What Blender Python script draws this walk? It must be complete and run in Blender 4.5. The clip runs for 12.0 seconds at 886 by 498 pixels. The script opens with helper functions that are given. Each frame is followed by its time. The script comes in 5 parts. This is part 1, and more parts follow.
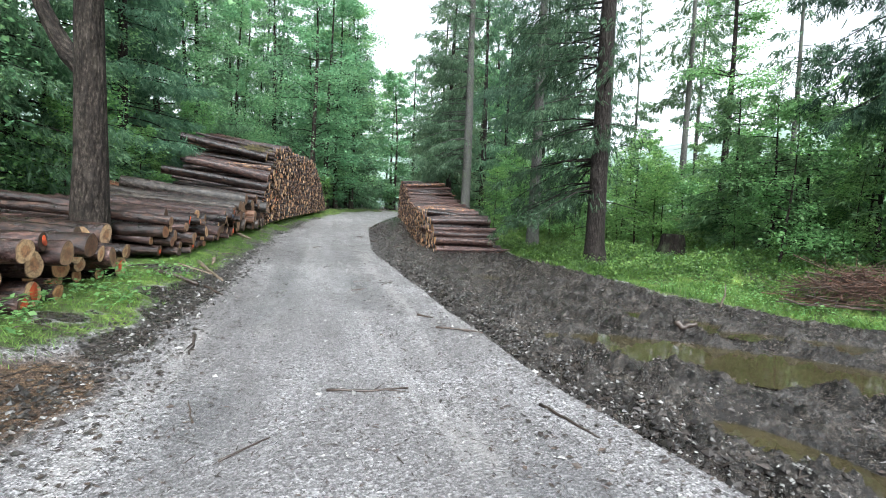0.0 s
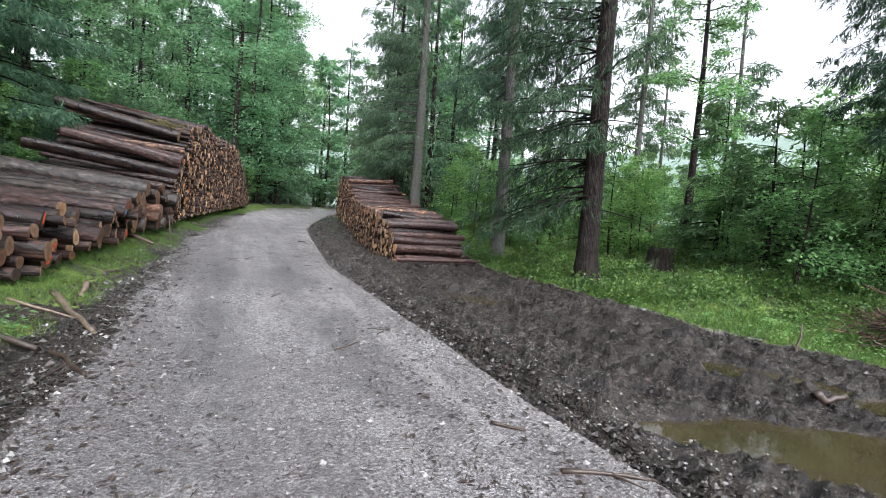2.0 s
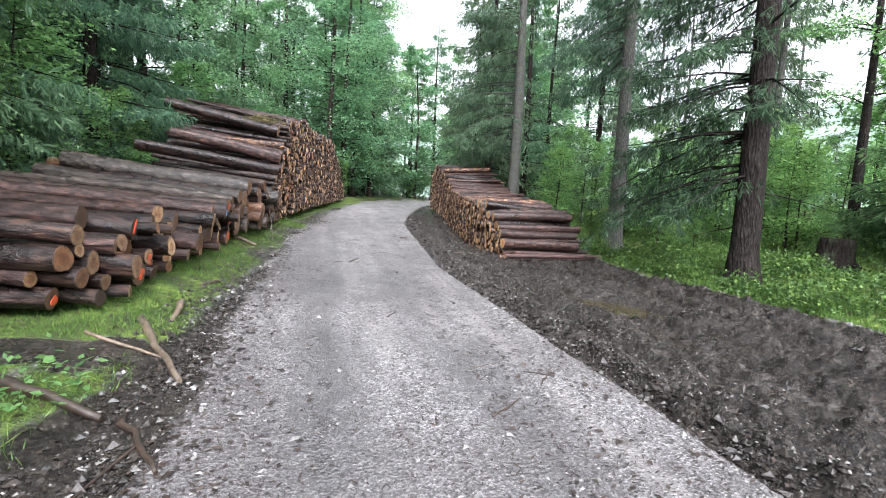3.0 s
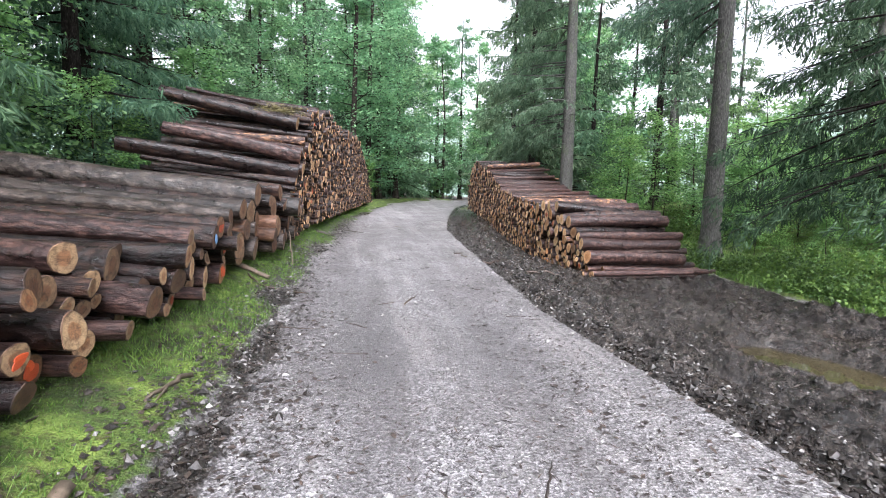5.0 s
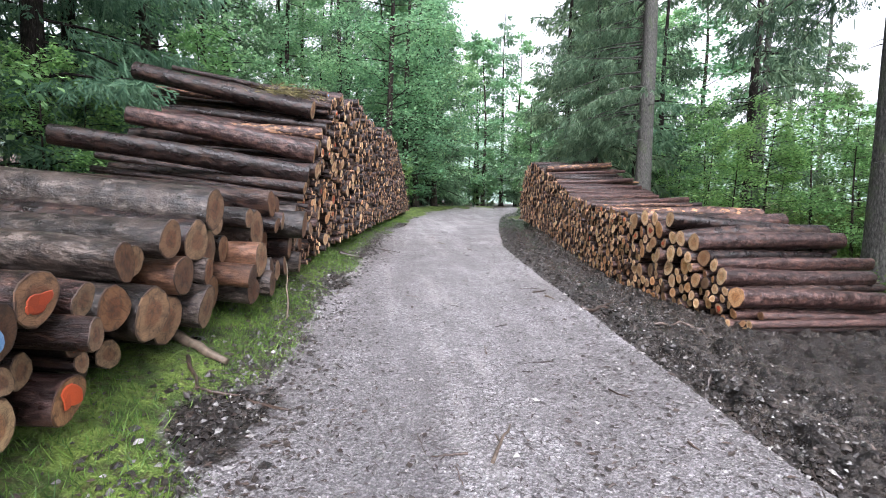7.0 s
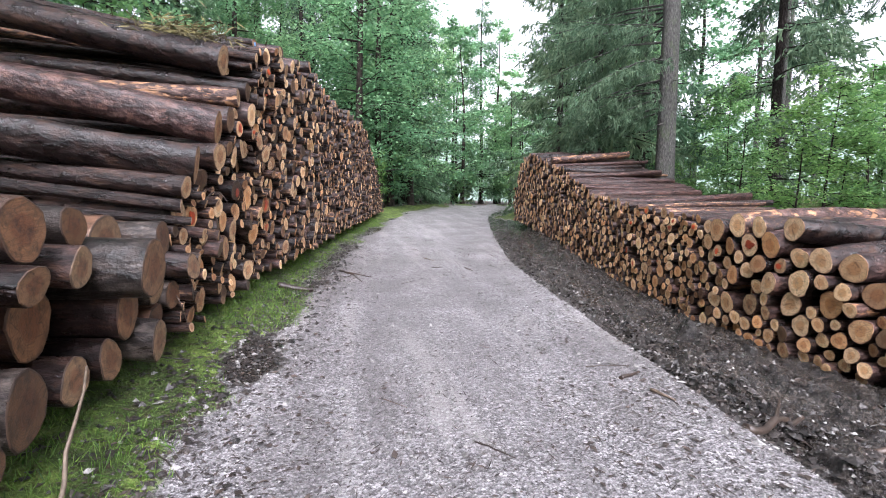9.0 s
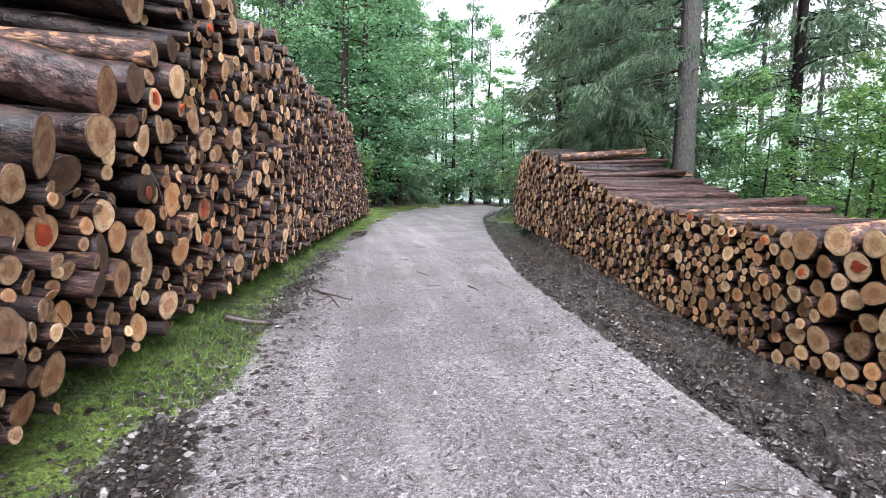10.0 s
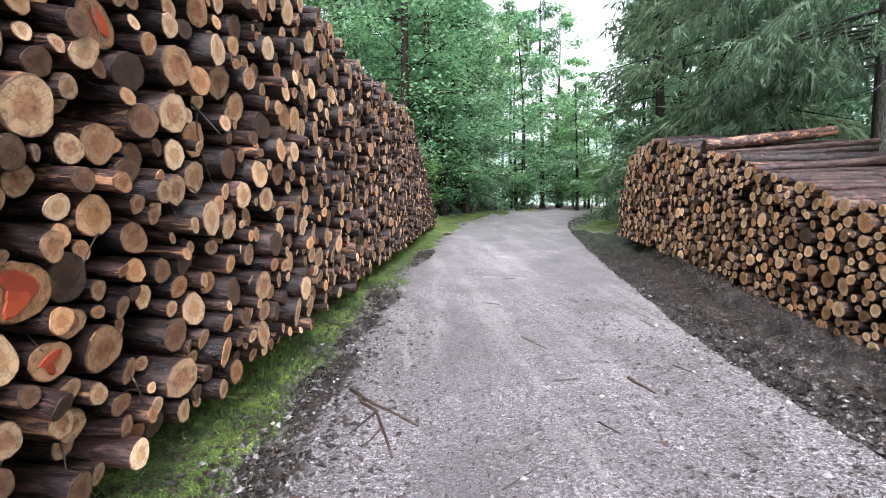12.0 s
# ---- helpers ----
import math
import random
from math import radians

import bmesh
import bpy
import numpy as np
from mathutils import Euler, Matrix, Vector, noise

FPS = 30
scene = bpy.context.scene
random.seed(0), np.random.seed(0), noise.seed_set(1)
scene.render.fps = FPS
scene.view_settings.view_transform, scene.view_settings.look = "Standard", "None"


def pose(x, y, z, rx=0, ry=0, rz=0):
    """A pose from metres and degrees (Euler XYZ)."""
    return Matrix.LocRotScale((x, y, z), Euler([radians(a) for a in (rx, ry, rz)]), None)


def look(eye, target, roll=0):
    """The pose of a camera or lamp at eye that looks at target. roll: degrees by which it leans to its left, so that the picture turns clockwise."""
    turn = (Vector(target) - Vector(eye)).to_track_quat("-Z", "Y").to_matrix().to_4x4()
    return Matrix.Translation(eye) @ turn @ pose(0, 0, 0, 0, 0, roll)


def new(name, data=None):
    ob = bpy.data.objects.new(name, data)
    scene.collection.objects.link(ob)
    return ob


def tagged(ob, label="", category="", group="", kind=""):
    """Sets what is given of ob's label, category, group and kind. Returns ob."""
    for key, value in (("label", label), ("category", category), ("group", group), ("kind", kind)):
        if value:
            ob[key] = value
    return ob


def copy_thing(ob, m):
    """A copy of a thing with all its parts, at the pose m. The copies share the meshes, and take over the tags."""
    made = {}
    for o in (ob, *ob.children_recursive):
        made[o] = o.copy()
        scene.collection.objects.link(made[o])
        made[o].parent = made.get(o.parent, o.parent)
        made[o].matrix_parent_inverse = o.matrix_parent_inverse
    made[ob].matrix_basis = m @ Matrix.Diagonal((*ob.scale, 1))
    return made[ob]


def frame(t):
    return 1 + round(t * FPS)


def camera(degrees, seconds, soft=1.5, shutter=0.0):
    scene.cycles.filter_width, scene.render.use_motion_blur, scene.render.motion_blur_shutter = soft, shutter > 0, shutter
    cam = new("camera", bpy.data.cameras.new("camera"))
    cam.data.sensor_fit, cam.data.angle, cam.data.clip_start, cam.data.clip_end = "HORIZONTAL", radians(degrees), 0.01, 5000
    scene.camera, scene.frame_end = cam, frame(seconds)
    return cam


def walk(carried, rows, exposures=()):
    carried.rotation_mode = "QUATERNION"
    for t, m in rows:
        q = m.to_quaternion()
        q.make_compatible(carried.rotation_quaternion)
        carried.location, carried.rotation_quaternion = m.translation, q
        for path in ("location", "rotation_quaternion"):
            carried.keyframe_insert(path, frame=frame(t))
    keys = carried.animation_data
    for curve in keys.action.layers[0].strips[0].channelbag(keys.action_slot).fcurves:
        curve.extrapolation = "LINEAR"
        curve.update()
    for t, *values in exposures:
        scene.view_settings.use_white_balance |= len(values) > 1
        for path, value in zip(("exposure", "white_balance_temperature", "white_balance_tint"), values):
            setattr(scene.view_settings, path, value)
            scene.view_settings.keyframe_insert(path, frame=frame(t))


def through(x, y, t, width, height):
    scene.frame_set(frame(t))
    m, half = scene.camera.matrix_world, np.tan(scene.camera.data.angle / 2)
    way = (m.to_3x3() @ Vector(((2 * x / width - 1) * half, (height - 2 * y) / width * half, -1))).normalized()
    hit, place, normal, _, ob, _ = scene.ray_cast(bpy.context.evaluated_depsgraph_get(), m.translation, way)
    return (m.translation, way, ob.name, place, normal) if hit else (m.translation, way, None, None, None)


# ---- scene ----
cam = camera(86.9, 12.0, soft=1.0)
METRES, EYE, TILT, LEAN, TURN = 19.5, 1.5, 0.0, 0.0, 0.0
ROWS = [
    (0.0, 0.0, 0.0, 0.0, 0.15, -3.7, -2.36),
    (0.5, -0.0119, 0.0366, 0.005, -9.32, 2.81, -3.7),
    (1.0, -0.0286, 0.0753, 0.0066, -17.19, 4.48, -4.38),
    (1.5, -0.0429, 0.1154, 0.0048, -16.17, 0.87, -5.03),
    (2.0, -0.0624, 0.1542, 0.0038, -9.06, -3.19, -4.27),
    (2.5, -0.075, 0.1922, 0.0049, -3.43, -5.28, -2.74),
    (3.0, -0.0914, 0.2344, 0.0072, 1.3, -5.27, -2.76),
    (3.5, -0.1071, 0.2717, 0.01, 3.13, -4.48, -1.47),
    (5.5, -0.1567, 0.4256, 0.0148, 4.58, -5.74, -1.07),
    (6.0, -0.1675, 0.4676, 0.0171, 6.6, -5.27, -0.72),
    (6.5, -0.1744, 0.5077, 0.0194, 6.28, -4.34, -1.54),
    (7.0, -0.1844, 0.5487, 0.0188, 8.2, -4.8, -0.85),
    (9.0, -0.2204, 0.714, 0.026, 5.12, -5.12, -0.04),
    (9.5, -0.2265, 0.7543, 0.0277, 3.32, -5.28, -0.23),
    (10.0, -0.2366, 0.797, 0.0295, 3.61, -5.16, -0.4),
    (10.5, -0.2451, 0.8363, 0.0313, 2.75, -5.08, -0.09),
    (11.0, -0.2556, 0.8767, 0.0331, 3.32, -5.19, -0.14),
    (11.5, -0.2648, 0.9153, 0.0354, 2.08, -5.64, -0.04),
    (12.0, -0.2766, 0.9545, 0.0401, 11.27, -4.52, 1.47),
]
walk(cam, [(t, pose(0, 0, EYE, TILT, LEAN, TURN) @ pose(METRES * x, METRES * y, METRES * z, 90 + pitch, roll, yaw)) for t, x, y, z, yaw, pitch, roll in ROWS], [(0.0, 2.14, 5900, 5), (0.5, 1.95, 6000, 6), (1.0, 1.62, 6000, 10), (1.5, 1.62, 6000, 12), (2.5, 2.08, 6000, 12), (3.5, 2.28, 6000, 13), (9.0, 2.26, 5950, 19), (12.0, 2.32, 5950, 18)])

# ---- world and light: a white, rainy, overcast sky ----
world = bpy.data.worlds.new("overcast_sky")
scene.world = world
world.use_nodes = True
wt = world.node_tree
sky = wt.nodes.new("ShaderNodeTexSky")
sky.sky_type, sky.sun_disc, sky.sun_elevation, sky.sun_rotation = "NISHITA", False, radians(46), radians(168)
sky.air_density, sky.dust_density = 1.0, 4.0
soften = wt.nodes.new("ShaderNodeHueSaturation")
soften.inputs["Saturation"].default_value = 0.08
wt.links.new(sky.outputs[0], soften.inputs["Color"])
wt.links.new(soften.outputs[0], wt.nodes["Background"].inputs["Color"])
wt.nodes["Background"].inputs["Strength"].default_value = 0.13
sun = new("sun", bpy.data.lights.new("sun", "SUN"))
sun.data.energy, sun.data.angle, sun.data.color = 1.3, radians(40), (1.0, 0.97, 0.93)
sun.matrix_world = look((4.9, -23.1, 24.5), (0, 0, 0))


# ---- materials ----
class Nodes:
    """Short hand for a node material; sockets passed as values become links."""

    def __init__(self, name):
        self.mat = bpy.data.materials.new(name)
        self.mat.use_nodes = True
        self.nt = self.mat.node_tree
        self.bsdf = self.nt.nodes["Principled BSDF"]
        self.out = self.nt.nodes["Material Output"]

    def put(self, socket, value):
        if isinstance(value, bpy.types.NodeSocket):
            self.nt.links.new(value, socket)
        elif isinstance(value, tuple) and len(value) == 3 and socket.type == "RGBA":
            socket.default_value = (*value, 1)
        else:
            socket.default_value = value

    def add(self, kind, out=0, **values):
        node = self.nt.nodes.new("ShaderNode" + kind)
        for key, value in values.items():
            self.put(node.inputs[int(key[1:])] if key[0] == "i" and key[1:].isdigit() else node.inputs[key], value)
        return node.outputs[out]

    def noise(self, vec, scale, detail=4, rough=0.55, out=0):
        return self.add("TexNoise", out, Vector=vec, Scale=scale, Detail=detail, Roughness=rough)

    def voronoi(self, vec, scale, out=0, feature="F1"):
        node = self.nt.nodes.new("ShaderNodeTexVoronoi")
        node.feature = feature
        self.put(node.inputs["Vector"], vec)
        node.inputs["Scale"].default_value = scale
        return node.outputs[out]

    def math(self, op, a, b=0.0, clamp=False):
        node = self.nt.nodes.new("ShaderNodeMath")
        node.operation, node.use_clamp = op, clamp
        self.put(node.inputs[0], a)
        self.put(node.inputs[1], b)
        return node.outputs[0]

    def ramp(self, fac, *stops):
        node = self.nt.nodes.new("ShaderNodeValToRGB")
        el = node.color_ramp.elements
        while len(el) < len(stops):
            el.new(0.5)
        for e, (at, c) in zip(el, stops):
            e.position = at
            e.color = (*c, 1) if isinstance(c, tuple) else (c, c, c, 1)
        self.put(node.inputs[0], fac)
        return node.outputs[0]

    def mix(self, fac, a, b, blend="MIX"):
        node = self.nt.nodes.new("ShaderNodeMix")
        node.data_type, node.blend_type = "RGBA", blend
        self.put(node.inputs[0], fac)
        self.put(node.inputs[6], a)
        self.put(node.inputs[7], b)
        return node.outputs[2]

    def coords(self, which="Object"):
        return self.add("TexCoord", which)

    def stretch(self, vec, scale):
        return self.add("Mapping", 0, Vector=vec, Scale=scale)

    def bump(self, height, strength, distance, below=None):
        values = {"Height": height, "Strength": strength, "Distance": distance}
        if below is not None:
            values["Normal"] = below
        return self.add("Bump", 0, **values)

    def chance(self):
        """A number of its own for each object and each loose piece of a mesh."""
        a = self.add("ObjectInfo", "Random")
        b = self.add("NewGeometry", "Random Per Island")
        return self.math("FRACT", self.math("ADD", a, b))

    def finish(self, color, rough, normal=None, **more):
        self.put(self.bsdf.inputs["Base Color"], color)
        self.put(self.bsdf.inputs["Roughness"], rough)
        if normal is not None:
            self.put(self.bsdf.inputs["Normal"], normal)
        for key, value in more.items():
            self.put(self.bsdf.inputs[key.replace("_", " ")], value)
        return self.mat


def ground_material():
    """Gravel, mud and moss or grass soil, laid out by the zone attribute (r gravel, g mud, b grass)."""
    n = Nodes("forest_ground")
    p = n.coords("Object")
    zone = n.add("Attribute", "Color")
    n.nt.nodes[-1].attribute_name = "zone"
    sep = n.add("SeparateColor", 0, Color=zone).node
    wet = n.add("Attribute", "Alpha")
    n.nt.nodes[-1].attribute_name = "zone"
    edge = n.noise(p, 9.0, 5, 0.65)
    # gravel: crushed stone of two sizes with grit and damp wheel tracks
    stone = n.voronoi(p, 55.0, 1)
    stone_d = n.voronoi(p, 55.0, 0)
    chip = n.voronoi(p, 130.0, 1)
    tone = n.add("SeparateColor", 0, Color=stone)
    grit = n.add("SeparateColor", 0, Color=chip)
    gravel = n.ramp(tone, (0.0, (0.022, 0.02, 0.02)), (0.35, (0.12, 0.11, 0.112)), (0.75, (0.255, 0.24, 0.24)), (1.0, (0.56, 0.54, 0.54)))
    gravel = n.mix(0.45, gravel, n.ramp(grit, (0.0, (0.03, 0.028, 0.028)), (0.55, (0.18, 0.17, 0.174)), (1.0, (0.58, 0.55, 0.555))))
    broad = n.noise(p, 0.55, 4, 0.6)
    gravel = n.mix(n.ramp(broad, (0.4, 0.0), (0.58, 0.5)), gravel, (0.1, 0.09, 0.088))
    lane = n.noise(n.stretch(n.add("Mapping", 0, Vector=p, Rotation=(0.0, 0.0, -0.27)), (2.2, 0.22, 1.0)), 1.0, 5, 0.6)
    gravel = n.mix(n.ramp(lane, (0.44, 0.0), (0.6, 0.45)), gravel, (0.11, 0.1, 0.1))
    gravel = n.mix(n.ramp(lane, (0.36, 0.45), (0.45, 0.0)), gravel, (0.3, 0.28, 0.268))
    gravel = n.mix(n.math("MULTIPLY", wet, 0.6), gravel, (0.085, 0.082, 0.085))
    # mud: dark, wet, brown-grey with gravel pressed into it
    crumb = n.noise(p, 26.0, 6, 0.75)
    lie = n.math("ADD", n.math("MULTIPLY", n.noise(p, 3.0, 8, 0.75), 0.35), n.math("MULTIPLY", crumb, 0.65))
    mud = n.ramp(lie, (0.4, (0.004, 0.003, 0.0024)), (0.47, (0.012, 0.0092, 0.0073)), (0.55, (0.036, 0.029, 0.0235)), (0.64, (0.12, 0.1, 0.083)))
    mud = n.mix(n.math("MULTIPLY", n.ramp(n.voronoi(p, 48.0, 0), (0.0, 0.8), (0.24, 0.0)), n.ramp(n.noise(p, 1.7, 3), (0.45, 0.0), (0.58, 1.0))), mud, (0.2, 0.185, 0.165))
    # soil under grass: moss and litter
    moss = n.ramp(n.noise(p, 2.2, 6, 0.7), (0.36, (0.025, 0.036, 0.011)), (0.5, (0.065, 0.105, 0.02)), (0.64, (0.17, 0.24, 0.045)))
    moss = n.mix(n.ramp(n.noise(p, 14.0, 4, 0.7), (0.5, 0.0), (0.66, 0.75)), moss, (0.05, 0.033, 0.02))
    mfac = n.ramp(n.math("ADD", sep.outputs[1], n.math("MULTIPLY", n.math("SUBTRACT", edge, 0.5), 0.55)), (0.42, 0.0), (0.58, 1.0))
    gfac = n.ramp(n.math("ADD", sep.outputs[2], n.math("MULTIPLY", n.math("SUBTRACT", edge, 0.5), 0.9)), (0.4, 0.0), (0.62, 1.0))
    litter = n.ramp(n.voronoi(p, 30.0, 1), (0.0, (0.025, 0.016, 0.011)), (0.5, (0.06, 0.036, 0.022)), (1.0, (0.14, 0.09, 0.05)))
    ffac = n.ramp(n.math("SUBTRACT", 1.0, n.math("ADD", n.math("ADD", sep.outputs[0], sep.outputs[1]), sep.outputs[2])), (0.35, 0.0), (0.65, 1.0))
    color = n.mix(mfac, gravel, mud)
    color = n.mix(gfac, color, moss)
    color = n.mix(ffac, color, litter)
    rough = n.ramp(n.noise(p, 1.3, 5, 0.7), (0.3, 0.42), (0.7, 0.75))
    rough = n.mix(mfac, rough, n.ramp(n.noise(p, 2.6, 6, 0.7), (0.36, 0.1), (0.48, 0.2), (0.62, 0.4)))
    rough = n.mix(gfac, rough, (0.8, 0.8, 0.8))
    rough = n.mix(n.math("MULTIPLY", wet, 0.7), rough, (0.16, 0.16, 0.16))
    dry = n.math("SUBTRACT", 1.0, n.math("MULTIPLY", mfac, n.math("ADD", 0.45, n.math("MULTIPLY", wet, 0.5))))
    b1 = n.bump(stone_d, n.math("MULTIPLY", dry, 0.8), 0.025)
    b2 = n.bump(n.voronoi(p, 130.0, 0), n.math("MULTIPLY", dry, 0.4), 0.008, b1)
    b3 = n.bump(n.noise(p, 12.0, 8, 0.75), n.math("MULTIPLY", dry, 0.75), 0.04, b2)
    firm = n.math("MULTIPLY", mfac, n.math("SUBTRACT", 1.0, n.math("MULTIPLY", wet, 0.85)))
    b4 = n.bump(n.noise(p, 17.0, 6, 0.7), n.math("MULTIPLY", firm, 0.9), 0.06, b3)
    b4 = n.bump(n.math("ABSOLUTE", n.math("SUBTRACT", crumb, 0.5)), n.math("MULTIPLY", firm, 0.6), 0.02, b4)
    return n.finish(color, rough, b4, Specular_IOR_Level=n.math("ADD", 0.3, n.math("MULTIPLY", mfac, 0.15)))


def bark_material(name, dark, mid, pale, patch, wet=0.5):
    """Log bark: long fibres, flakes and bare patches, wet from rain. UV: u round, v along the log in metres."""
    n = Nodes(name)
    uv = n.coords("UV")
    ch = n.chance()
    shift = n.add("VectorMath", 0, i0=uv, i1=n.add("CombineXYZ", 0, X=n.math("MULTIPLY", ch, 37.0), Y=n.math("MULTIPLY", ch, 91.0)))
    fibre = n.noise(n.stretch(shift, (20.0, 7.0, 1.0)), 1.0, 7, 0.7)
    flake = n.noise(n.stretch(shift, (8.0, 3.6, 1.0)), 1.4, 6, 0.65)
    color = n.ramp(fibre, (0.36, dark), (0.5, mid), (0.66, pale))
    color = n.mix(n.ramp(flake, (0.54, 0.0), (0.6, 0.9)), color, patch)
    streak = n.noise(n.stretch(shift, (8.0, 1.3, 1.0)), 1.0, 6, 0.65)
    color = n.mix(n.ramp(streak, (0.57, 0.0), (0.64, 0.7)), color, tuple(min(0.6, 1.3 * q + 0.012) for q in patch))
    color = n.mix(n.ramp(streak, (0.36, 0.75), (0.42, 0.0)), color, dark)
    tint = n.ramp(ch, (0.0, (0.4, 0.36, 0.36)), (0.5, (0.95, 0.88, 0.86)), (1.0, (1.35, 1.22, 1.18)))
    color = n.mix(1.0, color, tint, "MULTIPLY")
    knots = n.noise(n.stretch(shift, (3.0, 3.0, 1.0)), 3.0, 3, 0.5)
    b = n.bump(flake, 0.9, 0.03, n.bump(fibre, 0.7, 0.014))
    b = n.bump(knots, 0.45, 0.03, b)
    return n.finish(color, n.ramp(flake, (0.35, wet), (0.7, min(1.0, wet + 0.3))), b, Specular_IOR_Level=0.28)


def cut_material(name, heart, sap, rim, dirt, aged=0.14):
    """A sawn log end: rings, heartwood, drying cracks and grime. UV: -1 to 1 across the end."""
    n = Nodes(name)
    uv = n.coords("UV")
    ch = n.chance()
    shift = n.add("CombineXYZ", 0, X=n.math("MULTIPLY", ch, 13.0), Y=n.math("MULTIPLY", ch, 29.0))
    at = n.add("VectorMath", 0, i0=uv, i1=shift)
    wob = n.noise(at, 1.6, 3, 0.5)
    node = n.nt.nodes.new("ShaderNodeVectorMath")
    node.operation = "LENGTH"
    n.put(node.inputs[0], uv)
    r = n.math("ADD", node.outputs["Value"], n.math("MULTIPLY", n.math("SUBTRACT", wob, 0.5), 0.35))
    rings = n.math("SINE", n.math("MULTIPLY", r, 95.0))
    color = n.ramp(r, (0.0, heart), (0.42, heart), (0.56, sap), (0.9, sap), (0.99, rim))
    color = n.mix(n.math("MULTIPLY", n.math("ADD", rings, 1.0), n.math("ADD", 0.04, n.math("MULTIPLY", wob, 0.2))), color, dirt)
    grime = n.noise(at, 1.9, 7, 0.72)
    color = n.mix(n.ramp(grime, (0.46, 0.0), (0.64, 0.75)), color, dirt)
    saw = n.noise(n.stretch(at, (2.0, 26.0, 1.0)), 1.0, 4, 0.6)
    color = n.mix(n.ramp(saw, (0.5, 0.0), (0.68, 0.45)), color, rim)
    crack = n.voronoi(n.stretch(at, (1.3, 3.2, 1.0)), 1.1, 0, "DISTANCE_TO_EDGE")
    color = n.mix(n.ramp(crack, (0.0, 0.6), (0.03, 0.0)), color, (0.03, 0.02, 0.014))
    tint = n.ramp(n.math("FRACT", n.math("MULTIPLY", ch, 7.31)), (0.0, (0.12, 0.1, 0.085)), (aged, (0.4, 0.31, 0.26)), (aged + 0.16, (0.95, 0.7, 0.52)), (0.55, (0.95, 0.9, 0.88)), (0.8, (1.15, 1.05, 0.95)), (1.0, (1.35, 1.33, 1.3)))
    color = n.mix(1.0, color, tint, "MULTIPLY")
    b = n.bump(saw, 0.3, 0.006, n.bump(grime, 0.5, 0.02))
    return n.finish(color, 0.72, b)


def trunk_material(name, dark, mid, pale, scale=1.0, moss=0.0, plates=0.7):
    n = Nodes(name)
    uv = n.coords("UV")
    plate = n.voronoi(n.add("VectorMath", 0, i0=n.stretch(uv, (14.0 * scale, 5.0 * scale, 1.0)), i1=n.add("CombineXYZ", 0, X=n.noise(n.stretch(uv, (5.0, 5.0, 1.0)), 2.0, 3))), 1.0, 0)
    fine = n.noise(n.stretch(uv, (20.0, 9.0, 1.0)), 1.0, 7, 0.72)
    color = n.ramp(fine, (0.36, dark), (0.52, mid), (0.68, pale))
    color = n.mix(n.ramp(plate, (0.45, 0.0), (0.9, plates)), color, dark)
    blotch = n.noise(uv, 1.6, 5, 0.65)
    color = n.mix(n.math("MULTIPLY", n.ramp(blotch, (0.52, 0.0), (0.68, 1.0)), 0.5 + moss), color, (0.075, 0.1, 0.05) if moss else pale)
    b = n.bump(plate, 0.2 + plates, 0.05, n.bump(fine, 0.8, 0.02))
    return n.finish(color, 0.9, b, Specular_IOR_Level=0.15)


def leaf_material(name, dark, mid, light, through=0.35, rough=0.5, gloss=0.4):
    """Leaves and needles, each loose piece with its own tone; light shines partly through."""
    n = Nodes(name)
    ch = n.chance()
    big = n.noise(n.coords("Object"), 0.8, 3, 0.6)
    tone = n.math("ADD", n.math("MULTIPLY", ch, 0.6), n.math("MULTIPLY", big, 0.5))
    color = n.ramp(tone, (0.15, dark), (0.5, mid), (0.95, light))
    own = n.add("ObjectInfo", "Random")
    color = n.mix(1.0, color, n.ramp(own, (0.0, (0.8, 0.86, 0.9)), (1.0, (1.15, 1.08, 0.95))), "MULTIPLY")
    n.finish(color, rough, Specular_IOR_Level=gloss)
    glow = n.add("BsdfTranslucent", 0, Color=color)
    mixed = n.add("MixShader", 0, i0=through, i1=n.bsdf.outputs[0], i2=glow)
    n.nt.links.new(mixed, n.out.inputs[0])
    return n.mat


def plain_material(name, a, b, scale, rough, bump=0.3, space="Object"):
    n = Nodes(name)
    p = n.coords(space)
    f = n.noise(p, scale, 6, 0.65)
    color = n.ramp(f, (0.3, a), (0.7, b))
    ch = n.chance()
    color = n.mix(1.0, color, n.ramp(ch, (0.0, (0.35, 0.34, 0.34)), (0.8, (0.9, 0.9, 0.9)), (1.0, (1.4, 1.4, 1.4))), "MULTIPLY")
    return n.finish(color, rough, n.bump(f, bump, 0.01))


def water_material():
    """Still, silty puddle water: cloudy brown-green below, a mirror at flat angles."""
    n = Nodes("puddle_water")
    p = n.coords("Object")
    f = n.noise(p, 1.5, 4, 0.6)
    ripple = n.bump(n.noise(p, 7.0, 2, 0.5), 0.06, 0.01)
    return n.finish(n.ramp(f, (0.3, (0.026, 0.021, 0.01)), (0.7, (0.044, 0.036, 0.018))), 0.04, ripple, IOR=1.33, Specular_IOR_Level=0.35)


def painted_haze_material():
    """The far hillside beyond the near woods: rain mist painted in as pale green."""
    n = Nodes("haze_painted_hill")
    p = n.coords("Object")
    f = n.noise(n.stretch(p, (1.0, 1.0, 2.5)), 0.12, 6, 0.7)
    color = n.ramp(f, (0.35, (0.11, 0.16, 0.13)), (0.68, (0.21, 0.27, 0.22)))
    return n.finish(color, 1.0)


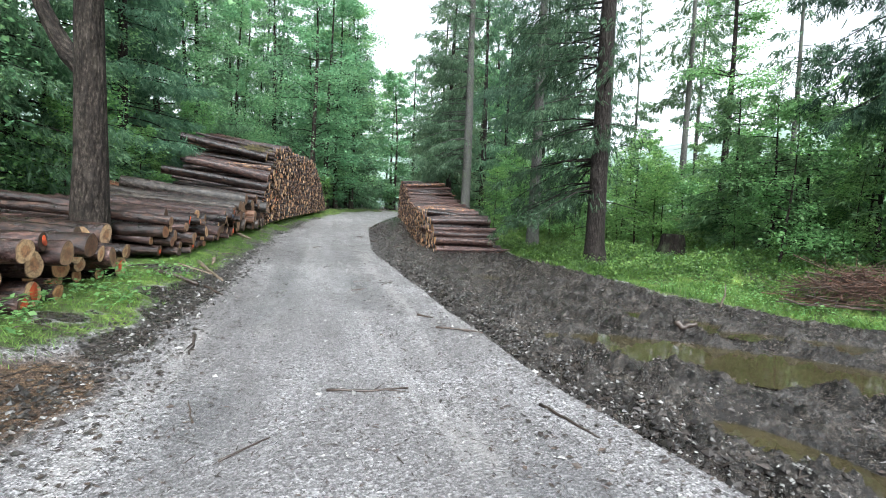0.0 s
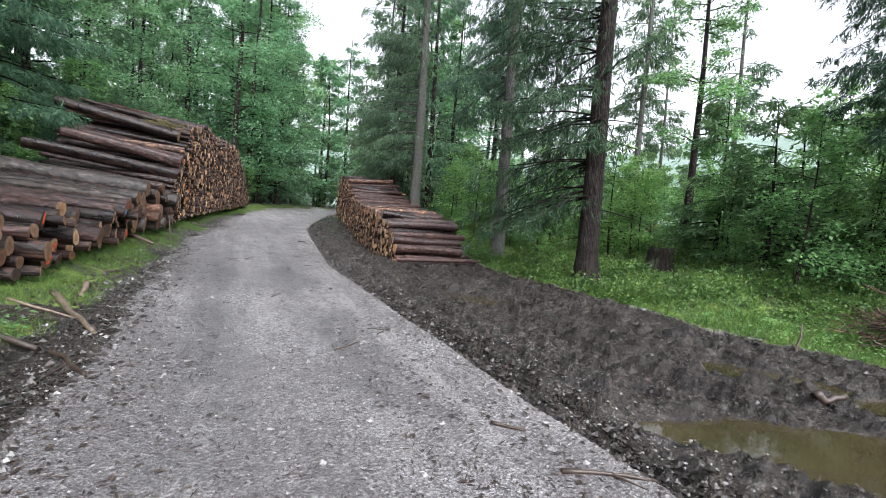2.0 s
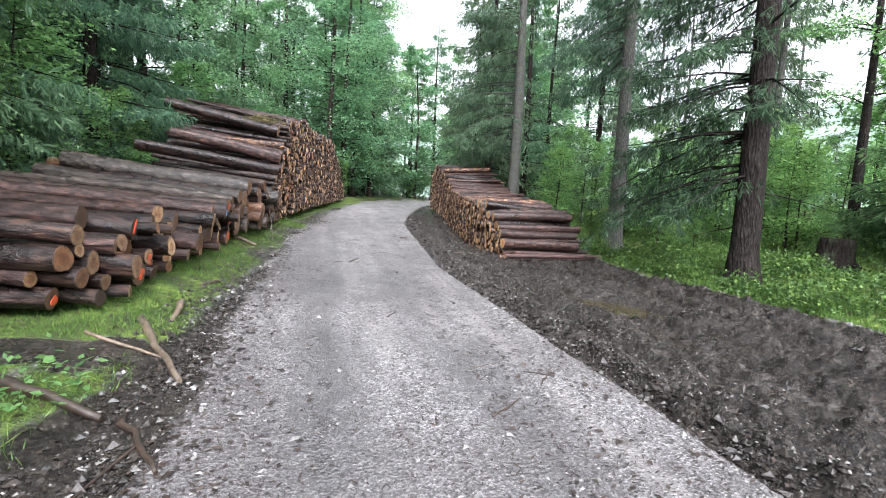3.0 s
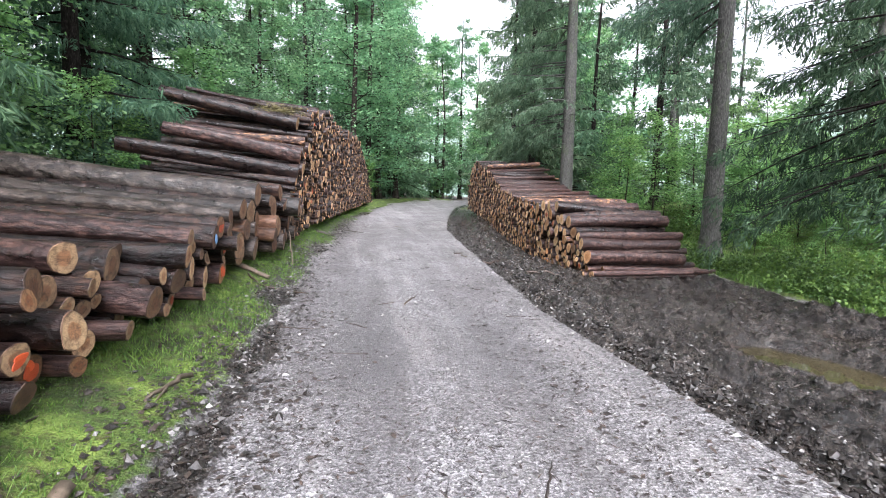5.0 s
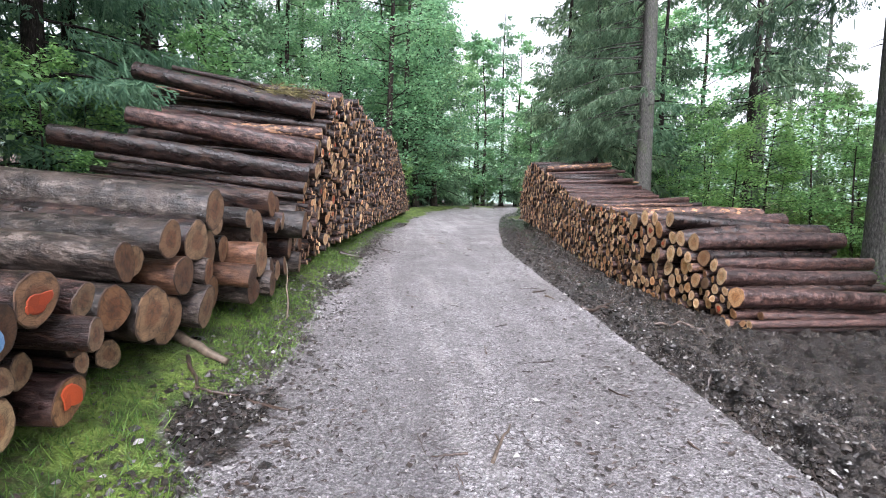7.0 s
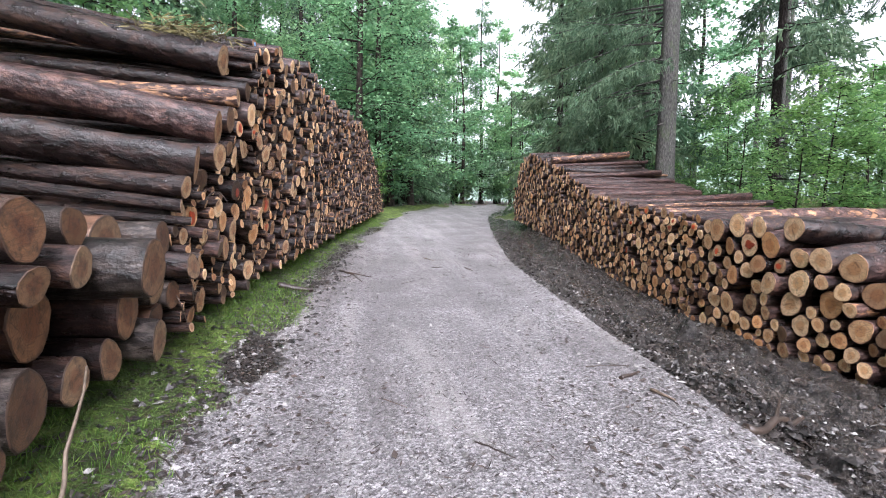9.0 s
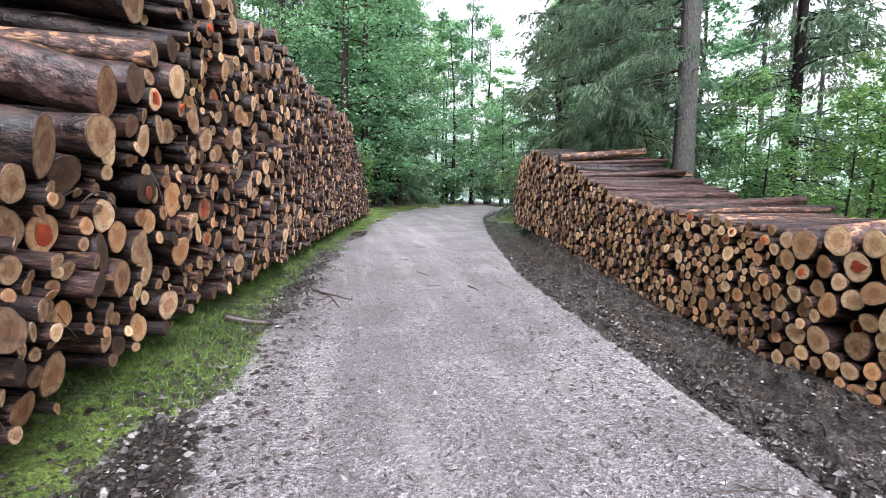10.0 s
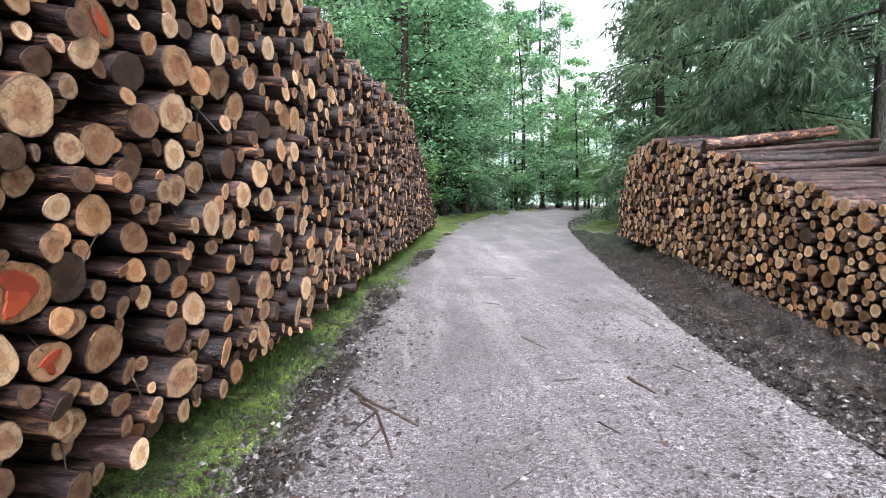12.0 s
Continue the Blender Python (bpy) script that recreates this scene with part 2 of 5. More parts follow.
GROUND = ground_material()
BARK_DARK = bark_material("dark_wet_bark", (0.0035, 0.0027, 0.0026), (0.012, 0.0078, 0.0072), (0.048, 0.031, 0.028), (0.05, 0.028, 0.019), 0.2)
BARK_RED = bark_material("red_brown_bark", (0.007, 0.004, 0.0038), (0.026, 0.015, 0.0135), (0.12, 0.078, 0.07), (0.085, 0.048, 0.038), 0.24)
BARK_GREY = bark_material("grey_weathered_bark", (0.005, 0.0045, 0.004), (0.024, 0.02, 0.0175), (0.115, 0.1, 0.088), (0.04, 0.031, 0.025), 0.22)
BARK_TORN = bark_material("torn_bark", (0.01, 0.006, 0.005), (0.036, 0.021, 0.018), (0.13, 0.085, 0.072), (0.29, 0.17, 0.09), 0.26)
BARK_BARE = bark_material("peeled_brown_log", (0.022, 0.012, 0.008), (0.075, 0.04, 0.024), (0.17, 0.098, 0.06), (0.1, 0.055, 0.034), 0.25)
CUT_BROWN = cut_material("weathered_log_end", (0.36, 0.185, 0.09), (0.5, 0.345, 0.2), (0.1, 0.055, 0.03), (0.07, 0.042, 0.026), 0.2)
CUT_FRESH = cut_material("pale_log_end", (0.6, 0.35, 0.16), (0.78, 0.59, 0.36), (0.34, 0.2, 0.11), (0.36, 0.235, 0.14), 0.03)
CUT_GREY = cut_material("grey_log_end", (0.19, 0.095, 0.05), (0.26, 0.165, 0.095), (0.055, 0.033, 0.02), (0.03, 0.02, 0.014))
TRUNK_SPRUCE = trunk_material("spruce_trunk_bark", (0.006, 0.0048, 0.004), (0.018, 0.014, 0.012), (0.055, 0.047, 0.041))
TRUNK_GREY = trunk_material("grey_mossy_trunk_bark", (0.028, 0.0275, 0.0255), (0.08, 0.078, 0.071), (0.16, 0.156, 0.143), 1.0, 0.15, 0.3)
TRUNK_BEECH = trunk_material("brown_broadleaf_bark", (0.007, 0.0055, 0.005), (0.026, 0.02, 0.016), (0.085, 0.07, 0.058), 0.8)
NEEDLES = leaf_material("spruce_needles", (0.055, 0.112, 0.068), (0.125, 0.225, 0.135), (0.22, 0.34, 0.2), 0.6, 0.75, 0.15)
NEEDLES_DARK = leaf_material("dark_spruce_needles", (0.014, 0.032, 0.02), (0.036, 0.07, 0.042), (0.08, 0.128, 0.075), 0.35, 0.75, 0.15)
NEEDLES_BLUE = leaf_material("hanging_spruce_needles", (0.048, 0.088, 0.056), (0.1, 0.165, 0.105), (0.185, 0.26, 0.165), 0.5, 0.75, 0.15)
NEEDLES_YOUNG = leaf_material("young_spruce_needles", (0.05, 0.105, 0.05), (0.12, 0.215, 0.095), (0.23, 0.35, 0.15), 0.5, 0.7, 0.2)
LEAVES = leaf_material("beech_leaves", (0.075, 0.17, 0.09), (0.17, 0.335, 0.165), (0.31, 0.5, 0.255), 0.6)
LEAVES_YOUNG = leaf_material("sapling_leaves", (0.08, 0.17, 0.062), (0.17, 0.33, 0.112), (0.3, 0.49, 0.185), 0.65)
GRASS = leaf_material("verge_grass", (0.026, 0.062, 0.016), (0.085, 0.17, 0.034), (0.19, 0.295, 0.066), 0.45)
BILBERRY = leaf_material("bilberry_leaves", (0.016, 0.042, 0.014), (0.055, 0.115, 0.03), (0.14, 0.235, 0.055), 0.4)
STONE = plain_material("loose_stone", (0.11, 0.104, 0.1), (0.31, 0.297, 0.28), 60.0, 0.6)
CLOD = plain_material("mud_clod", (0.008, 0.0065, 0.0055), (0.05, 0.04, 0.034), 30.0, 0.3, 0.9)
TWIG = plain_material("wet_twig", (0.025, 0.016, 0.012), (0.08, 0.052, 0.036), 25.0, 0.5)
TWIG_RED = plain_material("dead_brown_brushwood", (0.03, 0.014, 0.009), (0.12, 0.055, 0.032), 12.0, 0.7)
TWIG_PALE = plain_material("peeled_stick", (0.06, 0.043, 0.029), (0.2, 0.15, 0.105), 18.0, 0.6)
STUMP_WOOD = trunk_material("rotten_stump_wood", (0.004, 0.003, 0.0025), (0.012, 0.009, 0.007), (0.035, 0.027, 0.02), 1.0, 0.1)
PAINT_ORANGE = plain_material("orange_marking_paint", (0.4, 0.045, 0.012), (0.75, 0.13, 0.035), 26.0, 0.6, 0.2)
PAINT_BLUE = plain_material("blue_marking_paint", (0.1, 0.25, 0.55), (0.3, 0.5, 0.75), 14.0, 0.5, 0.2)
WATER = water_material()
HAZE_HILL = painted_haze_material()


# ---- mesh building ----
class Geo:
    """Gathers pieces of one mesh: points, faces of one corner count a piece, UVs and material slots."""

    def __init__(self):
        self.v, self.f, self.n = [], [], 0

    def add(self, verts, faces, uv=None, slot=0, smooth=True):
        verts, faces = np.asarray(verts, float), np.asarray(faces, int)
        if uv is None:
            uv = np.zeros((*faces.shape, 2))
        self.v.append(verts)
        self.f.append((faces + self.n, np.asarray(uv, float), slot, smooth))
        self.n += len(verts)

    def arrays(self):
        return np.concatenate(self.v), self.f

    def mesh(self, name, *mats):
        me = bpy.data.meshes.new(name)
        v = np.concatenate(self.v)
        me.vertices.add(len(v))
        me.vertices.foreach_set("co", v.astype(np.float32).ravel())
        counts = np.concatenate([np.full(len(f), f.shape[1]) for f, *_ in self.f])
        loops = np.concatenate([f.ravel() for f, *_ in self.f])
        me.loops.add(len(loops))
        me.loops.foreach_set("vertex_index", loops.astype(np.int32))
        me.polygons.add(len(counts))
        me.polygons.foreach_set("loop_start", np.concatenate([[0], np.cumsum(counts)[:-1]]).astype(np.int32))
        me.polygons.foreach_set("material_index", np.concatenate([np.full(len(f), s) for f, _, s, _ in self.f]).astype(np.int32))
        me.polygons.foreach_set("use_smooth", np.concatenate([np.full(len(f), s) for f, _, _, s in self.f]))
        layer = me.uv_layers.new(name="UVMap")
        layer.data.foreach_set("uv", np.concatenate([u.reshape(-1, 2) for _, u, _, _ in self.f]).astype(np.float32).ravel())
        for m in mats:
            me.materials.append(m)
        me.update(calc_edges=True)
        me.validate()
        return me


def thing(name, label, category, m=None, group="", kind=""):
    """An empty at a thing's base, to hold its parts."""
    ob = tagged(new(name), label, category, group, kind)
    ob.matrix_basis = m or Matrix()
    return ob


def part(name, me, parent, label="", m=None):
    ob = new(name, me)
    ob.parent = parent
    if m is not None:
        ob.matrix_basis = m
    return tagged(ob, label)


def hashed(i, j, seed):
    h = np.sin(i * 127.1 + j * 311.7 + seed * 74.7) * 43758.5453
    return h - np.floor(h)


def vnoise(x, y, seed=0):
    """Value noise, 0 to 1, over arrays."""
    i, j = np.floor(x), np.floor(y)
    u, w = x - i, y - j
    u, w = u * u * (3 - 2 * u), w * w * (3 - 2 * w)
    a, b = hashed(i, j, seed), hashed(i + 1, j, seed)
    c, d = hashed(i, j + 1, seed), hashed(i + 1, j + 1, seed)
    return (a * (1 - u) + b * u) * (1 - w) + (c * (1 - u) + d * u) * w


def fbm(x, y, scale, octaves=4, seed=0):
    total, amp, out = 0.0, 1.0, 0.0
    for k in range(octaves):
        out = out + amp * vnoise(x * scale, y * scale, seed + k)
        total, amp, scale = total + amp, amp * 0.5, scale * 2.03
    return out / total


def tube(geo, pts, radii, sides=8, slot=0, wobble=0.0, rng=None, cap=False, uvscale=1.0):
    """A round limb along pts; UV u round and v along it, in metres."""
    pts, radii = np.asarray(pts, float), np.asarray(radii, float)
    k = len(pts)
    d = np.gradient(pts, axis=0)
    d /= np.linalg.norm(d, axis=1)[:, None] + 1e-9
    ref = np.where(np.abs(d[:, 2:3]) > 0.9, [[1.0, 0, 0]], [[0, 0, 1.0]])
    a = np.cross(ref, d)
    a /= np.linalg.norm(a, axis=1)[:, None]
    b = np.cross(d, a)
    th = np.arange(sides) / sides * 2 * np.pi
    r = radii[:, None] * np.ones(sides)
    if wobble:
        r = r * (1 + wobble * (rng.random((k, sides)) - 0.5) + wobble * 0.8 * (rng.random(sides) - 0.5))
    v = pts[:, None] + r[..., None] * (np.cos(th)[None, :, None] * a[:, None] + np.sin(th)[None, :, None] * b[:, None])
    i, j = np.meshgrid(np.arange(k - 1), np.arange(sides), indexing="ij")
    i, j = i.ravel(), j.ravel()
    jn = (j + 1) % sides
    f = np.stack([i * sides + j, i * sides + jn, (i + 1) * sides + jn, (i + 1) * sides + j], 1)
    run = np.concatenate([[0], np.cumsum(np.linalg.norm(np.diff(pts, axis=0), axis=1))]) * uvscale
    girth = 2 * np.pi * radii.max() * uvscale
    u0, u1 = j / sides * girth, (j + 1) / sides * girth
    uv = np.stack([np.stack([u0, run[i]], 1), np.stack([u1, run[i]], 1), np.stack([u1, run[i + 1]], 1), np.stack([u0, run[i + 1]], 1)], 1)
    geo.add(v.reshape(-1, 3), f, uv, slot)
    if cap:
        base = geo.n - k * sides
        for row, flip in ((0, True), (k - 1, False)):
            geo.v.append(pts[row:row + 1])
            c = geo.n
            geo.n += 1
            ring = base + row * sides + np.arange(sides)
            nxt = base + row * sides + (np.arange(sides) + 1) % sides
            tri = np.stack([nxt, ring, np.full(sides, c)] if flip else [ring, nxt, np.full(sides, c)], 1)
            geo.f.append((tri, np.zeros((sides, 3, 2)), slot, False))


def blades(geo, root, tip, width, side=None, slot=0, fold=0.25, rng=None):
    """Leaves or needle sprays as folded rhombs from root to tip, all at once: two triangles each, apart from one another."""
    root, tip, width = np.asarray(root), np.asarray(tip), np.asarray(width)[:, None]
    d = tip - root
    if side is None:
        side = rng.normal(size=root.shape)
    s = np.cross(d, side)
    s /= np.linalg.norm(s, axis=1)[:, None] + 1e-9
    up = np.cross(s, d)
    up /= np.linalg.norm(up, axis=1)[:, None] + 1e-9
    mid = root + d * 0.45
    v = np.stack([root, mid + s * width + up * width * fold, tip, mid - s * width + up * width * fold], 1).reshape(-1, 3)
    o = np.arange(len(root))[:, None] * 4
    geo.add(v, np.concatenate([o + [0, 1, 2], o + [0, 2, 3]]), None, slot, False)


# ---- the lie of the land ----
def curve(*pairs):
    ys, xs = [p[0] for p in pairs], [p[1] for p in pairs]
    return lambda y: np.interp(y, ys, xs)


road_left = curve((-12, 0.0), (0, -1.95), (4, -2.67), (7, -3.3), (10.6, -4.35), (13, -5.05), (15.7, -5.75), (19.2, -6.45), (22.6, -7.1), (28, -7.9), (36, -8.6), (45, -9.0), (52, -8.4), (58, -6.5), (66, -1.5), (75, 5.0), (90, 18))
road_right = curve((-12, 7.0), (0, 2.6), (2.45, 1.7), (3.75, 1.05), (6.3, 0.16), (10.7, -1.2), (13.3, -2.0), (18, -2.85), (21.4, -3.45), (24, -3.8), (28.4, -4.0), (35, -4.15), (40, -4.1), (46, -3.6), (52, -2.2), (58, 0.4), (66, 5.5), (75, 12.0), (90, 26))
mud_right = curve((-12, 13), (0, 9.5), (5, 8.2), (7.4, 7.0), (9.6, 5.7), (12.8, 4.6), (15, 3.9), (18, 2.6), (22, 1.6), (26, 0.5), (31, -1.2), (34, -2.6), (38, -3.6), (40, -4.1), (90, 26))
road_height = curve((-60, -2.2), (0, 0.0), (42, 1.68), (52, 2.0), (60, 2.1), (75, 2.0), (200, 1.0))
right_height = curve((-60, -2.3), (0, -0.12), (9, -0.10), (13, -0.04), (16.5, 0.06), (18, 0.22), (22, 0.30), (25, 0.62), (28, 1.08), (31.5, 1.5), (36, 1.55), (42, 1.7), (52, 2.0), (200, 1.0))
left_line = curve((0, -3.5), (4.3, -4.2), (9, -5.05), (11, -5.4), (12.4, -5.75), (13.5, -5.95), (15.6, -6.3), (17.6, -6.75), (19.1, -7.1), (20.3, -7.3), (22.7, -7.58), (26.2, -8.15), (30, -8.6), (35, -9.2), (42, -10.0))
right_line = curve((15, 0.4), (18, -0.3), (20, -0.85), (22, -1.25), (25, -1.8), (28.2, -2.4), (31.2, -3.0), (34, -3.5))


def smooth(a, b, x):
    t = np.clip((x - a) / (b - a), 0, 1)
    return t * t * (3 - 2 * t)


# puddles: centre, half length, half width, bearing of the long axis
PUDDLES = [(3.6, 5.75, 2.2, 0.62, -25), (6.1, 4.7, 1.4, 0.5, -22), (4.1, 8.3, 0.75, 0.35, -38), (5.6, 6.9, 1.3, 0.3, -25), (2.75, 3.3, 0.75, 0.22, -60), (2.9, 2.2, 0.6, 0.3, -70), (1.5, 13.3, 0.9, 0.4, -60)]
WATER_Z = -0.15


def puddle(x, y):
    """How deep in a puddle a place lies, 1 at its middle and 0 or less outside."""
    best = np.full(np.shape(x), -9.0)
    for cx, cy, a, b, turn in PUDDLES:
        c, s = math.cos(radians(turn)), math.sin(radians(turn))
        u, w = (x - cx) * c + (y - cy) * s, -(x - cx) * s + (y - cy) * c
        best = np.maximum(best, 1 - (u / a) ** 2 - (w / b) ** 2)
    return best


def land(x, y, fine=True):
    """Ground height and the zones gravel, mud, grass and wet at each place."""
    x, y = np.asarray(x, float), np.asarray(y, float)
    xl, xr, xm = road_left(y), road_right(y), mud_right(y)
    wob = (fbm(x, y, 0.9, 3, 5) - 0.5) * 0.5
    zr, zm = road_height(y), right_height(y)
    mid = (xl + xr) / 2
    z = zr - 0.015 * np.abs(x - mid)
    left = xl - x
    z = z + smooth(0.0, 1.3, left) * 0.26 + np.clip(left - 1.3, 0, 30) * 0.06
    right = x - xr
    drop = smooth(0.0, 2.6, right)
    z = z * (1 - drop) + zm * drop
    z = z - 0.13 * smooth(-0.02, 0.07, right + wob * 0.2) * (1 - smooth(0.3, 1.4, right))
    far = np.clip(x - np.maximum(xm, 5.0), 0, 200)
    z = z + 0.09 * np.clip(far, 0, 8) + 0.02 * np.clip(far - 8, 0, 25) + 0.18 * np.clip(far - 33, 0, 100) * 0.5
    z = z + 0.12 * np.clip(-x - 26, 0, 60)
    gravel = np.where(x < mid, smooth(-0.4, 0.35, x - xl + wob * 1.1), 1 - smooth(-0.06, 0.06, right + wob * 0.2))
    mud = (1 - gravel) * (right > -0.3) * (1 - smooth(-0.3, 0.3, x - xm + wob * 2))
    verge = smooth(0.3, 0.8, left + wob * 1.8 + 0.3 * smooth(8.0, 12.0, y)) * (1 - smooth(1.6, 2.4, left + wob))
    bare = smooth(2.5, 4.5, y)
    grass_l = verge * bare * smooth(0.36, 0.56, fbm(x, y, 1.6, 4, 22) + 0.08 + 0.16 * smooth(7.5, 11.0, y))
    grass_r = (right > 0) * smooth(-0.2, 0.3, x - xm + wob * 2)
    grass = np.clip(grass_l + grass_r, 0, 1)
    soil = (left > -0.3) * smooth(2.8, 5.0, y) * (1 - smooth(2.0, 2.8, left)) * np.clip(1 - gravel - grass, 0, 1)
    if fine:
        along = x - xr
        lump = fbm(x, y, 1.2, 5, 31) - 0.5
        drag = fbm(along * 1.5, y * 0.5, 3.0, 4, 41)
        ridge = 1 - np.abs(2 * drag - 1)
        clod = np.abs(fbm(along, y * 0.5, 4.6, 3, 43) - 0.5)
        bend = 0.35 * (fbm(x * 0, y, 0.35, 2, 8) - 0.5)
        relief = lump * 0.11 + (ridge - 0.7) * 0.15 + (clod - 0.12) * 0.26 + (np.abs(fbm(x, y, 7.0, 2, 44) - 0.5) - 0.12) * 0.24 + (np.abs(vnoise(along * 15.0, y * 8.0, 46) - 0.5) - 0.25) * 0.08
        # wheel ruts pressed into the mud, with cross lugs left by the tyres
        for at, deep in ((0.95, 0.09), (1.75, 0.06), (2.75, 0.11), (3.6, 0.06), (4.6, 0.1), (5.5, 0.06)):
            off = (along + bend - at) / 0.27
            bed = np.exp(-off ** 4) * (1 if at < 1 else 1 - smooth(14.5, 17.0, y))
            lug = smooth(-0.1, 0.45, np.sin((y + 0.45 * np.abs(along + bend - at)) * 30.0 + 9.0 * fbm(x, y, 1.1, 2, 9)))
            worn = smooth(0.38, 0.58, fbm(x, y, 0.7, 3, 57 + at))
            relief = relief * (1 - 0.6 * bed) + bed * (lug * 0.055 * worn - deep) + 0.05 * np.exp(-((np.abs(off) - 1.45) / 0.33) ** 2) * (0.3 + 2.8 * clod) * (1 - smooth(14.5, 17.0, y) * (at > 1))
        relief = relief * smooth(0.0, 0.3, along)
        hollow = mud * smooth(-0.02, -0.1, relief)
        z = z + mud * relief
        berm = np.exp(-((along - 0.42 + wob * 0.5) / 0.22) ** 2) * (0.05 + 0.2 * np.abs(fbm(x, y, 2.6, 3, 47) - 0.5) * 2)
        z = z + mud * berm * (1 - smooth(17, 20, y))
        bank = smooth(0.25, 0.0, np.abs(x - xm)) * (right > 0.4)
        z = z + bank * 0.1 * fbm(x, y, 1.5, 3, 14)
        z = z + grass * 0.1 * (fbm(x, y, 1.1, 4, 51) - 0.4) + grass_r * smooth(0.3, 2.2, x - xm) * (0.6 * (fbm(x, y, 0.35, 3, 55) - 0.5) + 0.85 * (fbm(x, y, 0.75, 3, 58) - 0.5)) + (1 - gravel - mud) * 0.12 * (fbm(x, y, 0.5, 3, 61) - 0.5)
        pot = fbm(x, y, 0.8, 4, 71) - 0.5
        track = np.exp(-((x - xl - 0.9) / 0.35) ** 2) + np.exp(-((x - xr + 1.0) / 0.35) ** 2)
        z = z + gravel * (pot * 0.05 - 0.025 * track + 0.012 * (fbm(x, y, 9, 2, 81) - 0.5))
    pud = puddle(x, y) + (fbm(x, y, 1.7, 3, 91) - 0.5) * 0.9
    dip = smooth(-0.95, 0.0, pud) * mud
    z = z * (1 - dip) + (WATER_Z - 0.05) * dip
    wet = gravel * np.clip(np.exp(-((x - xl - 0.9) / 0.3) ** 2) + np.exp(-((x - xr + 1.05) / 0.35) ** 2), 0, 1) * smooth(0.36, 0.6, fbm(x, y, 0.6, 4, 95)) * (1 - 0.75 * smooth(8, 16, y))
    if fine:
        wet = wet + hollow
    return z, gravel, mud + soil, grass, wet


def height(x, y):
    return float(land(np.array([x]), np.array([y]))[0][0])


def spread(lo, hi, step, out_lo, out_hi, growth=1.17):
    """Grid lines: even between lo and hi, then wider and wider out to the ends."""
    line = list(np.arange(lo, hi, step))
    s, p = step, hi
    while p < out_hi:
        line.append(p)
        s *= growth
        p += s
    s, p, head = step, lo, []
    while p > out_lo:
        s *= growth
        p -= s
        head.append(p)
    return np.array(head[::-1] + line + [out_hi])


gx = spread(-3.2, 7.2, 0.029, -900, 900)
gx = np.concatenate([gx[gx < -9], np.arange(-8.95, -3.2, 0.062), gx[gx >= -3.2]])
gy = np.concatenate([spread(0.8, 16.0, 0.031, -600, 17), spread(17.06, 27.0, 0.06, 17.06, 1400)])
X, Y = np.meshgrid(gx, gy, indexing="ij")
Z, GRAVEL, MUD, TURF, WET = land(X.ravel(), Y.ravel())
cells_x, cells_y = len(gx) - 1, len(gy) - 1
ci, cj = [a.ravel() for a in np.meshgrid(np.arange(cells_x), np.arange(cells_y), indexing="ij")]
row = len(gy)
quads = np.stack([ci * row + cj, (ci + 1) * row + cj, (ci + 1) * row + cj + 1, ci * row + cj + 1], 1)
zone_id = np.where(GRAVEL[quads].mean(1) > 0.5, 0, np.where((MUD[quads].mean(1) > 0.5) & (X.ravel()[quads[:, 0]] > road_right(Y.ravel()[quads[:, 0]]) - 0.4), 1, 2))
points = np.stack([X.ravel(), Y.ravel(), Z], 1)
colors = np.stack([GRAVEL, MUD, TURF, WET], 1)
for key, name, label, category in ((0, "road", "grey gravel forest road, wet in the wheel tracks", "road"), (1, "mud_track", "churned dark wet mud with ruts beside the road", "mud"), (2, "ground", "mossy forest floor with grass and litter", "ground")):
    face = quads[zone_id == key]
    used, index = np.unique(face, return_inverse=True)
    geo = Geo()
    geo.add(points[used], index.reshape(face.shape), None, 0, True)
    me = geo.mesh(name, GROUND)
    layer = me.color_attributes.new("zone", "FLOAT_COLOR", "POINT")
    layer.data.foreach_set("color", colors[used].astype(np.float32).ravel())
    tagged(new(name, me), label, category, kind="structure")

for k, (cx, cy, a, b, turn) in enumerate(PUDDLES):
    th = np.arange(40) / 40 * 2 * np.pi
    c, s = math.cos(radians(turn)), math.sin(radians(turn))
    u, w = np.cos(th) * a * 1.25, np.sin(th) * b * 1.35
    geo = Geo()
    zs = WATER_Z - 0.002 * k
    geo.add(np.concatenate([[[cx, cy, zs]], np.stack([cx + u * c - w * s, cy + u * s + w * c, np.full(40, zs)], 1)]), np.stack([np.zeros(40, int), 1 + np.arange(40), 1 + (np.arange(40) + 1) % 40], 1))
    tagged(new("puddle", geo.mesh("puddle", WATER)), "shallow cloudy brown puddle in a muddy rut", "puddle", "puddles in the mud", "structure")


